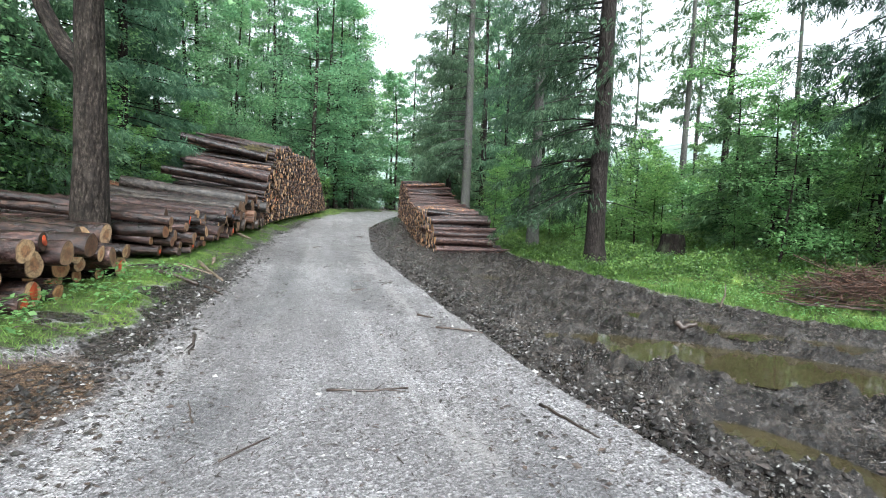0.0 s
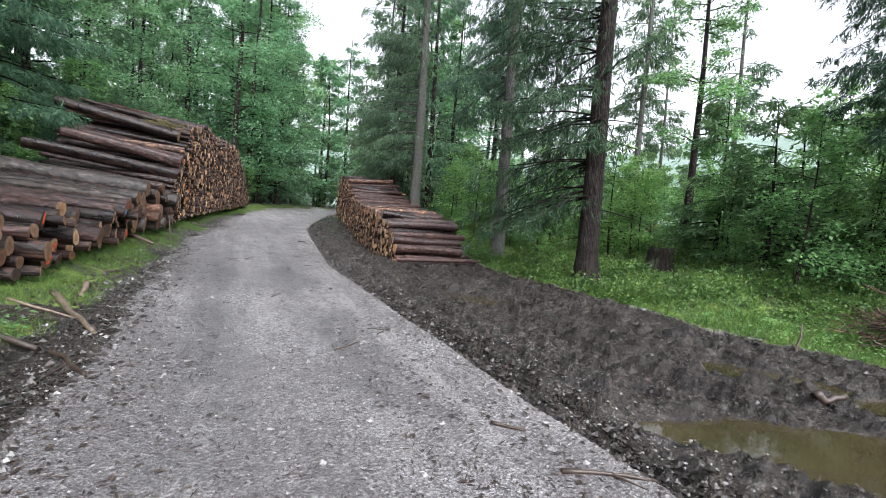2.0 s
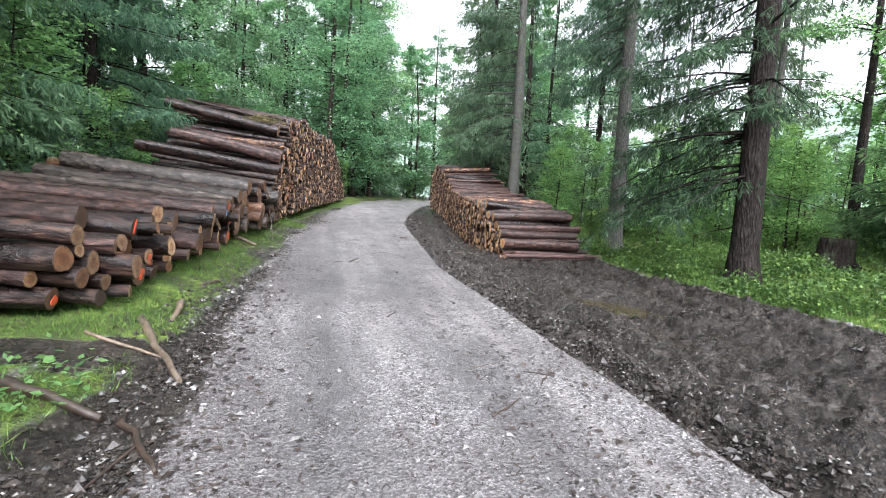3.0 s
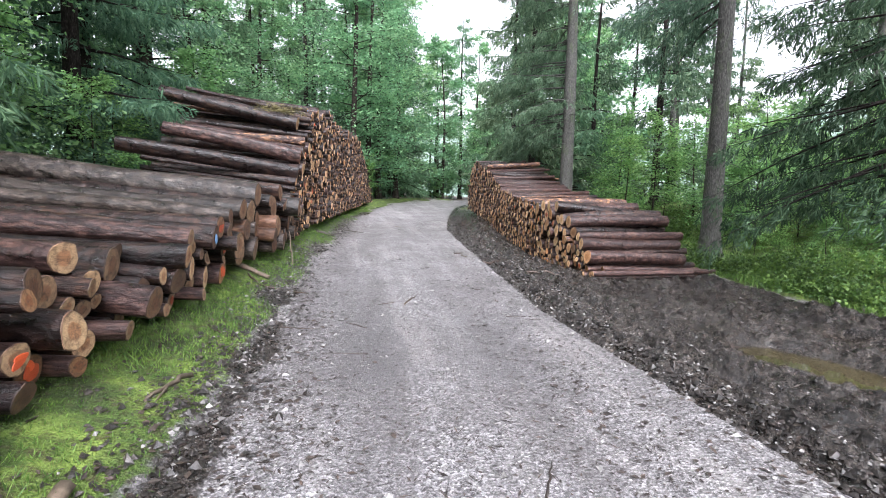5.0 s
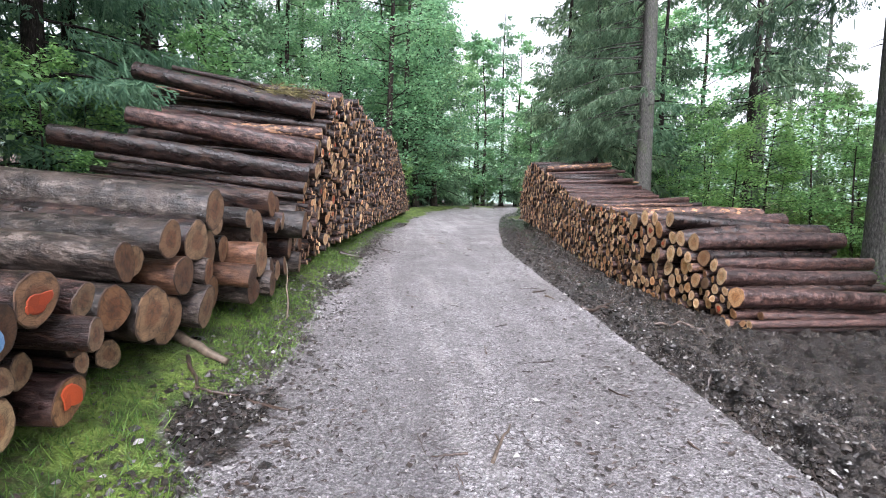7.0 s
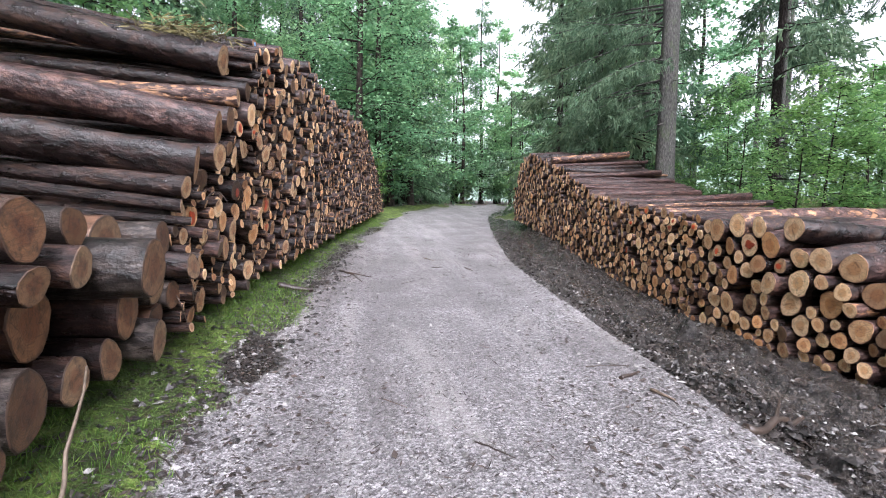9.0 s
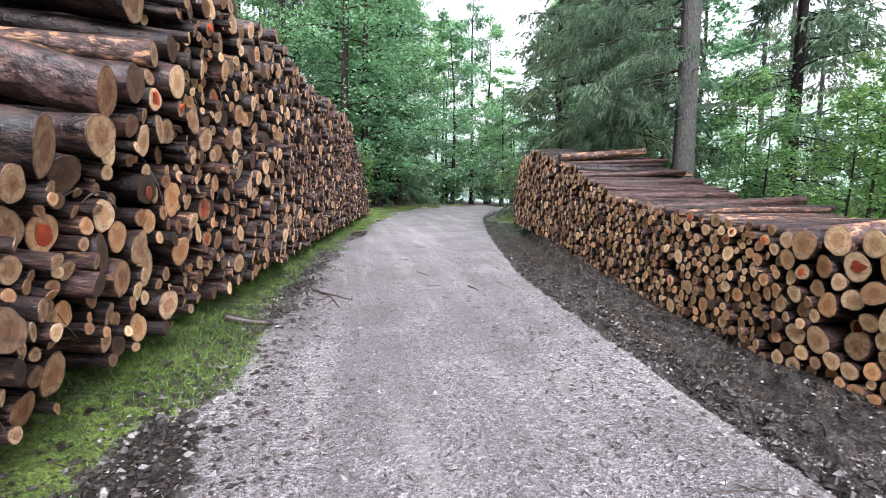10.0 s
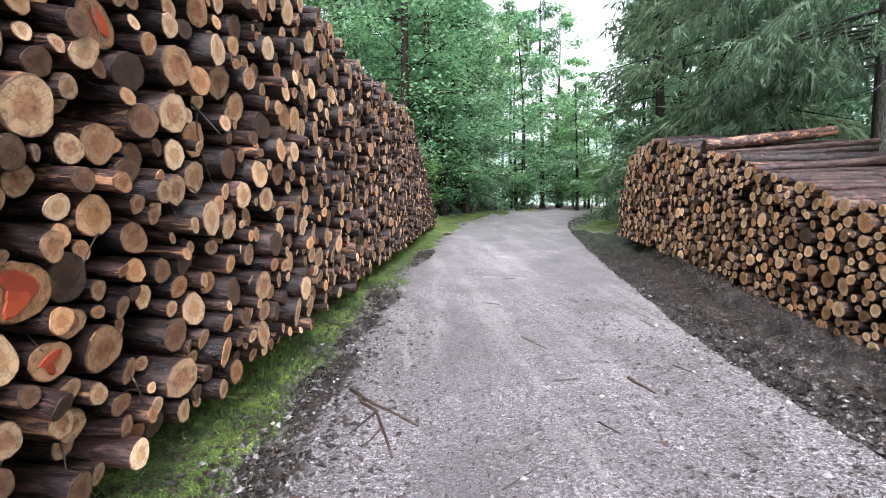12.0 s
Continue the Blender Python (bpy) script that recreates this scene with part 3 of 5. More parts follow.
# ---- logs ----
def log_shape(seed, sides=14, k=8):
    """A log one long and one in radius, from its front end at the origin along y; slot 0 bark, slot 1 ends."""
    rng = np.random.default_rng(seed)
    geo = Geo()
    y = np.linspace(0, 1, k)
    th = np.arange(sides) / sides * 2 * np.pi
    oval = 0.98 + 0.07 * np.cos(2 * th + rng.random() * 6) + 0.05 * np.cos(3 * th + rng.random() * 6) + 0.05 * (rng.random(sides) - 0.5)
    taper = 1 - rng.uniform(0.0, 0.2) * y
    bend = rng.uniform(-0.4, 0.4, 2)
    r = oval[None] * taper[:, None] * (1 + 0.05 * (rng.random((k, sides)) - 0.5)) * (1 + 0.1 * (rng.random((k, 1)) - 0.5))
    ox, oz = bend[0] * np.sin(np.pi * y), bend[1] * np.sin(np.pi * y)
    slant = rng.uniform(-0.004, 0.004, 2)
    v = np.stack([r * np.cos(th) + ox[:, None], np.repeat(y[:, None], sides, 1), r * np.sin(th) + oz[:, None]], 2)
    v[0, :, 1] += slant[0] * np.cos(th) + slant[1] * np.sin(th)
    i, j = [a.ravel() for a in np.meshgrid(np.arange(k - 1), np.arange(sides), indexing="ij")]
    jn = (j + 1) % sides
    f = np.stack([i * sides + j, i * sides + jn, (i + 1) * sides + jn, (i + 1) * sides + j], 1)
    u0, u1 = j / sides * 0.7, (j + 1) / sides * 0.7
    uv = np.stack([np.stack([u0, y[i] * 3], 1), np.stack([u1, y[i] * 3], 1), np.stack([u1, y[i + 1] * 3], 1), np.stack([u0, y[i + 1] * 3], 1)], 1)
    # ends: a worn rim, then the face
    rim = v[0].copy()
    rim[:, [0, 2]] *= 0.96
    rim[:, 1] -= 0.0014
    back = v[-1].copy()
    verts = np.concatenate([v.reshape(-1, 3), rim, [[0, rim[:, 1].mean(), 0]], [[back[:, 0].mean(), 1, back[:, 2].mean()]]])
    geo.add(verts, f, uv, 0, True)
    a, nxt = np.arange(sides), (np.arange(sides) + 1) % sides
    o = k * sides
    geo.f.append((np.stack([a, o + a, o + nxt, nxt], 1), np.stack([np.stack([np.cos(th), np.sin(th)], 1)] * 4, 1), 1, False))
    round_uv = np.stack([np.cos(th), np.sin(th)], 1) * 0.97
    geo.f.append((np.stack([o + a, np.full(sides, o + sides), o + nxt], 1), np.stack([round_uv, np.zeros((sides, 2)), round_uv[nxt]], 1), 1, False))
    last = (k - 1) * sides
    geo.f.append((np.stack([last + a, last + nxt, np.full(sides, o + sides + 1)], 1), np.stack([round_uv, round_uv[nxt], np.zeros((sides, 2))], 1), 1, False))
    return geo


LOG_SHAPES = [log_shape(s, 20, 10) for s in range(16)]
LOG_FAR = [log_shape(s, 9, 3) for s in range(20, 28)]
LOG_MESHES = {}


def log_mesh(k, bark, cut):
    key = (k, bark.name, cut.name)
    if key not in LOG_MESHES:
        LOG_MESHES[key] = LOG_SHAPES[k].mesh("log", bark, cut)
    return LOG_MESHES[key]


def log_matrix(front, way, radius, length, spin=0.0):
    """The pose of a unit log with its front end at front, running along way."""
    y = Vector(way).normalized()
    x = y.cross(Vector((0, 0, 1))).normalized()
    z = x.cross(y)
    m = Matrix((x, y, z)).transposed().to_4x4()
    m = Matrix.Translation(front) @ m @ Matrix.Rotation(spin, 4, "Y")
    return m @ Matrix.Diagonal((radius, length, radius, 1))


def paint_mark(parent, m, colour, seed):
    """A sprayed blot a few millimetres proud of a log's end."""
    rng = np.random.default_rng(seed)
    geo = Geo()
    strokes = rng.integers(1, 4)
    for _ in range(strokes):
        th = np.arange(12) / 12 * 2 * np.pi
        turn, cx, cz = rng.random() * 3.1, *rng.uniform(-0.25, 0.25, 2)
        a, b = rng.uniform(0.4, 0.75), rng.uniform(0.2, 0.42)
        rr = 1 + 0.14 * (rng.random(12) - 0.5)
        u, w = a * np.cos(th) * rr, b * np.sin(th) * rr
        x, z = cx + u * math.cos(turn) - w * math.sin(turn), cz + u * math.sin(turn) + w * math.cos(turn)
        far = np.maximum(1, np.hypot(x, z) / 0.9)
        x, z = x / far, z / far
        base = np.stack([x, np.full(12, -0.0034), z], 1)
        geo.add(np.concatenate([base, base * [0.9, 1, 0.9] + [0, -0.0012, 0]]), np.stack([np.arange(12), (np.arange(12) + 1) % 12, 12 + (np.arange(12) + 1) % 12, 12 + np.arange(12)], 1), None, 0, False)
        geo.v.append(np.array([[x.mean(), -0.005, z.mean()]]))
        c = geo.n
        geo.n += 1
        o = c - 12
        geo.f.append((np.stack([o + np.arange(12), o + (np.arange(12) + 1) % 12, np.full(12, c)], 1), np.zeros((12, 3, 2)), 0, False))
    return part("paint_mark", geo.mesh("paint_mark", colour), parent, "sprayed %s forestry mark" % ("orange" if colour is PAINT_ORANGE else "blue"))


def pack(s0, s1, base, top, sizes, seed, tries=46, under=None):
    """Round ends stacked by gravity between two heights: rows of (s, z, radius)."""
    rng = np.random.default_rng(seed)
    S, H, R = np.zeros(4000), np.zeros(4000), np.zeros(4000)
    count = 0 if under is None else len(under)
    if count:
        S[:count], H[:count], R[:count] = under.T
    while count < 3900:
        r = sizes(rng)
        s = rng.uniform(s0 + r, s1 - r, tries)
        z = base(s) + r
        if count:
            ds = np.abs(s[:, None] - S[None, :count])
            reach = r + R[:count]
            near = ds < reach
            z = np.maximum(z, np.where(near, H[:count] + np.sqrt(np.maximum(reach ** 2 - ds ** 2, 0)), -9).max(1))
        fill = (z + r * 0.5 - base(s)) / (top(s) - base(s))
        best = int(np.argmin(fill))
        if fill[best] > 1:
            break
        S[count], H[count], R[count] = s[best], z[best], r
        count += 1
    return np.stack([S[:count], H[:count], R[:count]], 1)


def log_stack(label, rows, line, side, length, barks, cuts, seed, jut=0.1, turn=2.5, tilt=1.5, singles=300, prefer=None, marks=0.02, skew=0.0, rise=0.0, full=0.97, sunk=0.0):
    """A stack of logs, ends along line(y); side -1 runs off to the left of the road and 1 to the right."""
    rng = np.random.default_rng(seed)
    rest = Geo()
    pile = thing("log_stack", label, "log pile", Matrix.Translation((float(line(rows[:, 0].mean())), rows[:, 0].mean(), float(rows[:, 1].min()))))
    inv = pile.matrix_basis.inverted()
    order = np.argsort(rows[:, 0]) if prefer is None else np.argsort(prefer(rows))
    single = set(order[:singles].tolist())
    for k, (s, z, r) in enumerate(rows):
        slope = float(line(s + 0.5) - line(s - 0.5))
        way = Vector((side, -side * slope, 0)).normalized()
        loose = 1 + 1.2 * max(0.0, r - 0.1) / 0.1 if turn < 4 else 1.0
        yaw, pitch = rng.normal(0, turn * loose) + skew, rng.normal(rise, tilt * loose)
        way = Matrix.Rotation(radians(yaw), 3, "Z") @ way
        way.z = math.tan(radians(pitch))
        out = rng.normal(0, jut) if rng.random() >= sunk else -rng.uniform(0.12, 0.3)
        front = Vector((float(line(s)), s, z)) - way * out
        ln = length * rng.uniform(0.86, 1.08)
        m = log_matrix(front, way, r * full, ln, rng.random() * 6.28)
        bark, cut = barks[int(rng.integers(len(barks)))], cuts[int(rng.integers(len(cuts)))]
        mark = rng.random() < marks
        if k in single:
            ob = part("log", log_mesh(int(rng.integers(16)), bark, cut), pile, "", inv @ m)
            if mark and r > 0.07:
                paint_mark(ob, m, PAINT_ORANGE if rng.random() < 0.93 else PAINT_BLUE, k + seed)
        else:
            shape = LOG_FAR[int(rng.integers(8))]
            v, faces = shape.arrays()
            mm = np.array(inv @ m)
            v = v @ mm[:3, :3].T + mm[:3, 3]
            slot = barks.index(bark)
            base = rest.n
            rest.v.append(v)
            rest.n += len(v)
            for f, uv, sl, sm in faces:
                rest.f.append((f + base, uv, slot if sl == 0 else len(barks) + cuts.index(cut), sm))
    if rest.n:
        ob = part("logs_behind", rest.mesh("logs_behind", *barks, *cuts), pile, "many stacked log ends")
        tagged(ob, kind="stuff")
    return pile


left_base = lambda y: 0.04 * y + 0.30 - 0.1 * (y < 8)
tall_top = curve((15.4, 1.9), (17.0, 2.2), (17.6, 2.65), (18.7, 3.05), (19.4, 3.9), (20.2, 4.3), (21.0, 4.5), (23, 4.65), (25, 4.65), (30.7, 5.0), (31.5, 4.95), (34, 4.0), (37.5, 1.9), (38.2, 1.8))
low_top = curve((3.0, 1.25), (5, 1.3), (7, 1.32), (9.3, 1.42), (11, 1.45), (12.9, 1.6), (13.3, 1.7))
grey_top = curve((12.8, 1.6), (13.3, 1.85), (15, 2.02), (15.8, 2.1), (16.6, 2.1), (17.2, 1.95), (17.6, 1.8))

rows = pack(2.6, 7.0, left_base, low_top, lambda g: g.uniform(0.085, 0.165), 3)
log_stack("low stack of dark wet spruce logs on the grass verge", rows, left_line, -1, 3.0, [BARK_DARK, BARK_DARK, BARK_RED], [CUT_BROWN, CUT_GREY, CUT_BROWN], 11, 0.16, 4, 1.6, marks=0.12, rise=1.5)
rows = pack(8.1, 12.8, left_base, low_top, lambda g: g.uniform(0.055, 0.13), 4)
log_stack("low untidy stack of dark wet logs with paint marks", rows, left_line, -1, 3.4, [BARK_DARK, BARK_DARK, BARK_DARK, BARK_RED], [CUT_GREY, CUT_GREY, CUT_BROWN], 12, 0.13, 4, 2.2, marks=0.2, rise=3.0, sunk=0.08)
rows = pack(12.75, 17.45, left_base, grey_top, lambda g: g.uniform(0.1, 0.195), 5, 34)
log_stack("stack of thick grey weathered logs on the grass verge", rows, left_line, -1, 3.7, [BARK_GREY, BARK_DARK, BARK_GREY, BARK_BARE], [CUT_GREY], 13, 0.12, 2, 1, marks=0.0, rise=4.0)
small = lambda g: 0.036 + 0.042 * g.random() ** 1.3 if g.random() < 0.8 else g.uniform(0.08, 0.135)
low_part = lambda y: np.minimum(tall_top(y) - 0.35, left_base(y) + 1.5 + 0.35 * (y - 16))
near = pack(17.35, 19.6, left_base, low_part, lambda g: small(g) if g.random() < 0.86 else g.uniform(0.12, 0.17), 16)
near = pack(17.35, 19.6, left_base, tall_top, lambda g: g.uniform(0.1, 0.185), 17, 40, near)
far = pack(19.5, 38.0, left_base, tall_top, small, 6, 40)
log_stack("tall stack of red-brown spruce logs along the road", np.concatenate([near, far]), left_line, -1, 3.2, [BARK_RED, BARK_DARK, BARK_DARK, BARK_DARK, BARK_DARK, BARK_TORN], [CUT_BROWN, CUT_BROWN, CUT_FRESH], 14, 0.05, 3.0, 2.2, 300, marks=0.12, rise=6.0, full=0.93, sunk=0.14)

right_base = lambda y: right_height(y) - 0.02
right_top = curve((17.8, 0.75), (18.3, 1.25), (19, 1.6), (19.8, 1.9), (21.7, 1.95), (23.5, 2.2), (25, 2.4), (26.5, 2.9), (28, 3.4), (29.6, 3.8), (31.0, 3.9), (31.6, 3.6), (32.2, 2.6))
mixed = lambda g: 0.045 + 0.042 * g.random() ** 1.3 if g.random() < 0.87 else g.uniform(0.09, 0.13)
near = pack(17.6, 21.2, right_base, lambda y: right_top(y) - 0.3, lambda g: 0.052 + 0.05 * g.random() if g.random() < 0.8 else g.uniform(0.11, 0.16), 7)
near = pack(17.6, 21.2, right_base, right_top, lambda g: g.uniform(0.1, 0.17), 9, 40, near)
rows = np.concatenate([near, pack(21.1, 32.2, right_base, right_top, mixed, 8, 40)])
log_stack("long stack of small spruce logs with pale sawn ends", rows, right_line, 1, 2.6, [BARK_RED, BARK_DARK, BARK_RED, BARK_TORN], [CUT_FRESH, CUT_FRESH, CUT_FRESH, CUT_FRESH, CUT_BROWN], 15, 0.03, 2.0, 1.4, 300, marks=0.07, skew=-4, full=0.98, sunk=0.03)


# ---- trees ----
def trunk_geo(geo, height_, radius, rng, flare=1.7, lean=(0, 0), sides=14, top=0.12, sway=0.12):
    """A trunk with flared roots; returns its centre line."""
    z = np.concatenate([[-0.35, 0.0, 0.15, 0.4, 0.9], np.linspace(1.8, height_, max(6, int(height_ / 1.6)))])
    t = np.clip(z / height_, 0, 1)
    r = radius * ((1 - t) * (1 - top) + top) * (1 + (flare - 1) * np.exp(-np.clip(z, 0, None) / 0.3))
    ph = rng.random(2) * 6
    x = lean[0] * z + sway * np.sin(z * 0.35 + ph[0]) * t
    y = lean[1] * z + sway * np.sin(z * 0.3 + ph[1]) * t
    pts = np.stack([x, y, z], 1)
    tube(geo, pts, r, sides, 0, 0.12, rng)
    return pts, r


def on_line(pts, z):
    return np.array([np.interp(z, pts[:, 2], pts[:, k]) for k in range(3)])


def spruce(seed, tall=24.0, radius=0.3, crown_from=3.0, reach=3.2, branches=70, sprays=70, trunk_mat=None, needle=None, hang=0.45, dead=10, lean=(0, 0), spray_len=0.42, spray_w=0.05, feather=2, toward=None, stub=1.8):
    """A spruce: trunk with dead stubs, drooping boughs and hanging needle sprays. Returns two meshes."""
    rng = np.random.default_rng(seed)
    wood, green = Geo(), Geo()
    pts, _ = trunk_geo(wood, tall, radius, rng, lean=lean)
    for _ in range(dead):
        z = rng.uniform(1.2, crown_from + 2.5)
        a, ln = rng.random() * 6.28, rng.uniform(0.25, stub)
        o = on_line(pts, z)
        q = np.linspace(0, 1, 4)[:, None]
        w = np.array([math.cos(a), math.sin(a), 0])
        bend = rng.normal(size=3) * 0.06
        tube(wood, o + w * ln * q + np.array([0, 0, -0.25]) * ln * q ** 2 + bend * np.sin(q * 3.1), [0.022, 0.016, 0.01, 0.004], 4)
    z = np.sort(crown_from + (tall - crown_from) * rng.random(branches) ** 1.25)
    for zb in z:
        t = (zb - crown_from) / (tall - crown_from)
        ln = reach * (1 - t) ** 0.75 * rng.uniform(0.55, 1.15) * (0.65 + 0.35 * min(1, (zb - crown_from + 0.6) / 2.5)) + 0.25
        a = rng.random() * 6.28
        if toward is not None and zb < toward[1]:
            a = math.radians(rng.choice(toward[2:]) if len(toward) > 2 else toward[0]) + rng.normal() * 0.7
        w, side = np.array([math.cos(a), math.sin(a), 0]), np.array([-math.sin(a), math.cos(a), 0])
        o = on_line(pts, zb)
        rise, sag = rng.uniform(-0.1, 0.15) + 0.35 * t, rng.uniform(0.3, 0.6) * (1 - 0.6 * t)
        arc = lambda q: o + w * (ln * q) + np.array([0, 0, 1.0]) * (ln * (rise * q - sag * q ** 2 + 0.16 * q ** 4))
        q = np.linspace(0, 1, 4)[:, None]
        tube(wood, arc(q), 0.035 * (0.35 + ln / 3.5) * np.array([1, 0.7, 0.4, 0.1]), 3)
        k = int(sprays * (0.3 + ln / reach))
        q = rng.random(k)[:, None] ** 0.75 * 0.9 + 0.12
        fan = rng.normal(size=(k, 1)) * 0.20 * ln * (1.1 - 0.75 * q)
        root = arc(q) + side * fan + np.array([0, 0, 1.0]) * rng.normal(size=(k, 1)) * 0.04 - np.array([0, 0, 1.0]) * np.abs(fan) * 0.35
        size = spray_len * rng.uniform(0.5, 1.25, (k, 1))
        d = w * rng.uniform(0.1, 0.8, (k, 1)) + side * np.sign(fan) * rng.uniform(0.0, 0.7, (k, 1)) + np.array([0, 0, -1.0]) * rng.uniform(0.1, 1.5, (k, 1)) * hang * 1.6
        d = d + rng.normal(size=(k, 3)) * 0.18
        d /= np.linalg.norm(d, axis=1)[:, None]
        blades(green, root, root + d * size, spray_w * 0.4 * rng.uniform(0.6, 1.3, k), None, 0, 0.3, rng)
        # flat side shoots along each spray give the feathered edge
        flat = np.cross(d, rng.normal(size=(k, 3)) * [1, 1, 0.5])
        flat /= np.linalg.norm(flat, axis=1)[:, None] + 1e-9
        for step in range(feather):
            for sgn in (-1, 1):
                u = (step + rng.uniform(0.1, 0.9, (k, 1))) / feather * 0.85
                mid = root + d * size * u
                dd = d * 0.7 + sgn * flat * 0.7 + np.array([0, 0, -0.25])
                blades(green, mid, mid + dd * size * 0.5 * (1.1 - u), spray_w * 0.5 * rng.uniform(0.6, 1.2, k), None, 0, 0.3, rng)
    return wood.mesh("trunk", trunk_mat or TRUNK_SPRUCE), green.mesh("crown", needle or NEEDLES)


def broadleaf(seed, tall=16.0, radius=0.18, crown_from=3.0, reach=3.0, limbs=26, leaves=230, leaf=0.13, trunk_mat=None, leaf_mat=None, sides=10, lean=(0, 0), flat=0.5, twigs=4, limb=0.22, limb_sides=4, fork=None):
    """A beech or other broadleaf: trunk, limbs, twigs and leaves in flat layers. Returns two meshes."""
    rng = np.random.default_rng(seed)
    wood, green = Geo(), Geo()
    pts, _ = trunk_geo(wood, tall, radius, rng, 1.3, lean, sides, 0.08, 0.25)
    if fork:
        zf, turn, ln = fork
        q = np.linspace(0, 1, 6)[:, None]
        w = np.array([math.cos(radians(turn)), math.sin(radians(turn)), 0])
        tube(wood, on_line(pts, zf) + w * ln * q ** 0.8 + np.array([0, 0, 1.5]) * ln * q ** 1.3, radius * np.array([0.75, 0.55, 0.48, 0.42, 0.36, 0.28]), 10, 0, 0.15, rng)
    for zb in crown_from + (tall * 0.98 - crown_from) * np.sort(rng.random(limbs)):
        t = (zb - crown_from) / (tall - crown_from)
        ln = reach * (0.35 + 0.65 * math.sin(math.pi * min(1, 0.25 + 0.75 * t) ** 0.8)) * rng.uniform(0.6, 1.15)
        a = rng.random() * 6.28
        w, side = np.array([math.cos(a), math.sin(a), 0]), np.array([-math.sin(a), math.cos(a), 0])
        o = on_line(pts, zb)
        rise = rng.uniform(0.15, 0.6)
        curl = rng.normal() * 0.15
        arc = lambda q: o + w * (ln * q) + side * (curl * ln * q ** 2) + np.array([0, 0, 1.0]) * ln * (rise * q - 0.35 * q ** 2)
        q = np.linspace(0, 1, 4)[:, None]
        tube(wood, arc(q), max(0.012, radius * limb * (1 - 0.6 * t)) * np.array([1, 0.62, 0.3, 0.1]), limb_sides)
        for _ in range(twigs):
            q0 = rng.uniform(0.25, 0.85)
            b0 = arc(np.array([[q0]]))[0]
            tw = w * rng.uniform(0.1, 0.7) + side * rng.choice([-1, 1]) * rng.uniform(0.4, 1.0) + np.array([0, 0, rng.uniform(-0.2, 0.35)])
            tl = ln * rng.uniform(0.25, 0.5)
            qq = np.linspace(0, 1, 2)[:, None]
            tube(wood, b0 + tw * tl * qq - np.array([0, 0, 0.15]) * tl * qq ** 2, [0.011, 0.003], 3)
            k = leaves // (twigs + 2)
            at = b0 + tw * tl * rng.uniform(0.1, 1.1, (k, 1)) + rng.normal(size=(k, 3)) * [0.3 * ln * 0.45, 0.3 * ln * 0.45, 0.05 + 0.055 * ln]
            d = rng.normal(size=(k, 3)) * [1, 1, flat] + tw * 0.5 + [0, 0, -0.25]
            d /= np.linalg.norm(d, axis=1)[:, None]
            s = leaf * rng.uniform(0.55, 1.25, k)
            blades(green, at, at + d * s[:, None], s * 0.34, np.array([0, 0, 1.0]) + rng.normal(size=(k, 3)) * 0.45, 0, 0.2, rng)
        k = leaves // 3
        at = arc(rng.uniform(0.3, 1.05, (k, 1))) + rng.normal(size=(k, 3)) * [0.22, 0.22, 0.06 + 0.05 * ln]
        d = rng.normal(size=(k, 3)) * [1, 1, flat] + w * 0.4 + [0, 0, -0.2]
        d /= np.linalg.norm(d, axis=1)[:, None]
        s = leaf * rng.uniform(0.55, 1.25, k)
        blades(green, at, at + d * s[:, None], s * 0.34, np.array([0, 0, 1.0]) + rng.normal(size=(k, 3)) * 0.45, 0, 0.2, rng)
    return wood.mesh("trunk", trunk_mat or TRUNK_BEECH), green.mesh("crown", leaf_mat or LEAVES)


def tree(name, meshes, label, x, y, turn=0.0, size=1.0, group="", sink=0.05):
    ob = thing(name, label, "tree", pose(x, y, height(x, y) - sink, 0, 0, turn), group)
    ob.scale = (size, size, size)
    part("trunk", meshes[0], ob)
    part("crown", meshes[1], ob)
    return ob


# single trees beside the road
tree("spruce_tree", spruce(1, 25, 0.32, 2.4, 3.7, 150, 56, None, NEEDLES_DARK, 0.65, 18, spray_w=0.03, feather=4, toward=(145, 13)), "tall dark spruce with low hanging boughs by the mud", 5.05, 15.6)
tree("spruce_tree", spruce(2, 24, 0.28, 6.5, 3.4, 100, 50, TRUNK_GREY, NEEDLES_BLUE, 0.6, 44, spray_w=0.032, feather=4, stub=0.8, toward=(110, 12)), "grey spruce with dead stubs near the log stack", 4.15, 21.8)
tree("spruce_tree", spruce(3, 25, 0.31, 3.8, 3.8, 110, 54, TRUNK_GREY, NEEDLES_BLUE, 0.8, 12, spray_len=0.5, spray_w=0.035, feather=4, toward=(165, 12)), "grey-barked spruce with long drooping boughs behind the log stack", 1.25, 29.2)
tree("spruce_tree", spruce(4, 26, 0.38, 4.6, 3.0, 190, 56, None, NEEDLES_DARK, 0.7, 14, spray_w=0.03, feather=4, toward=(115, 13, 125, 125, -10)), "thick spruce on the mossy bank beside brushwood", 11.3, 10.4)
tree("spruce_tree", spruce(7, 28, 0.26, 6.5, 3.6, 100, 46, None, NEEDLES_DARK, 0.6, 10, spray_len=0.6, spray_w=0.07, feather=2), "dark slim spruce beyond the bank", 22.0, 21.0)
tree("broadleaf_tree", broadleaf(5, 17, 0.2, 5.0, 2.2, 30, 260, 0.14, TRUNK_SPRUCE, LEAVES_YOUNG), "slim tree with light green tufts among the saplings", 13.2, 22.5)
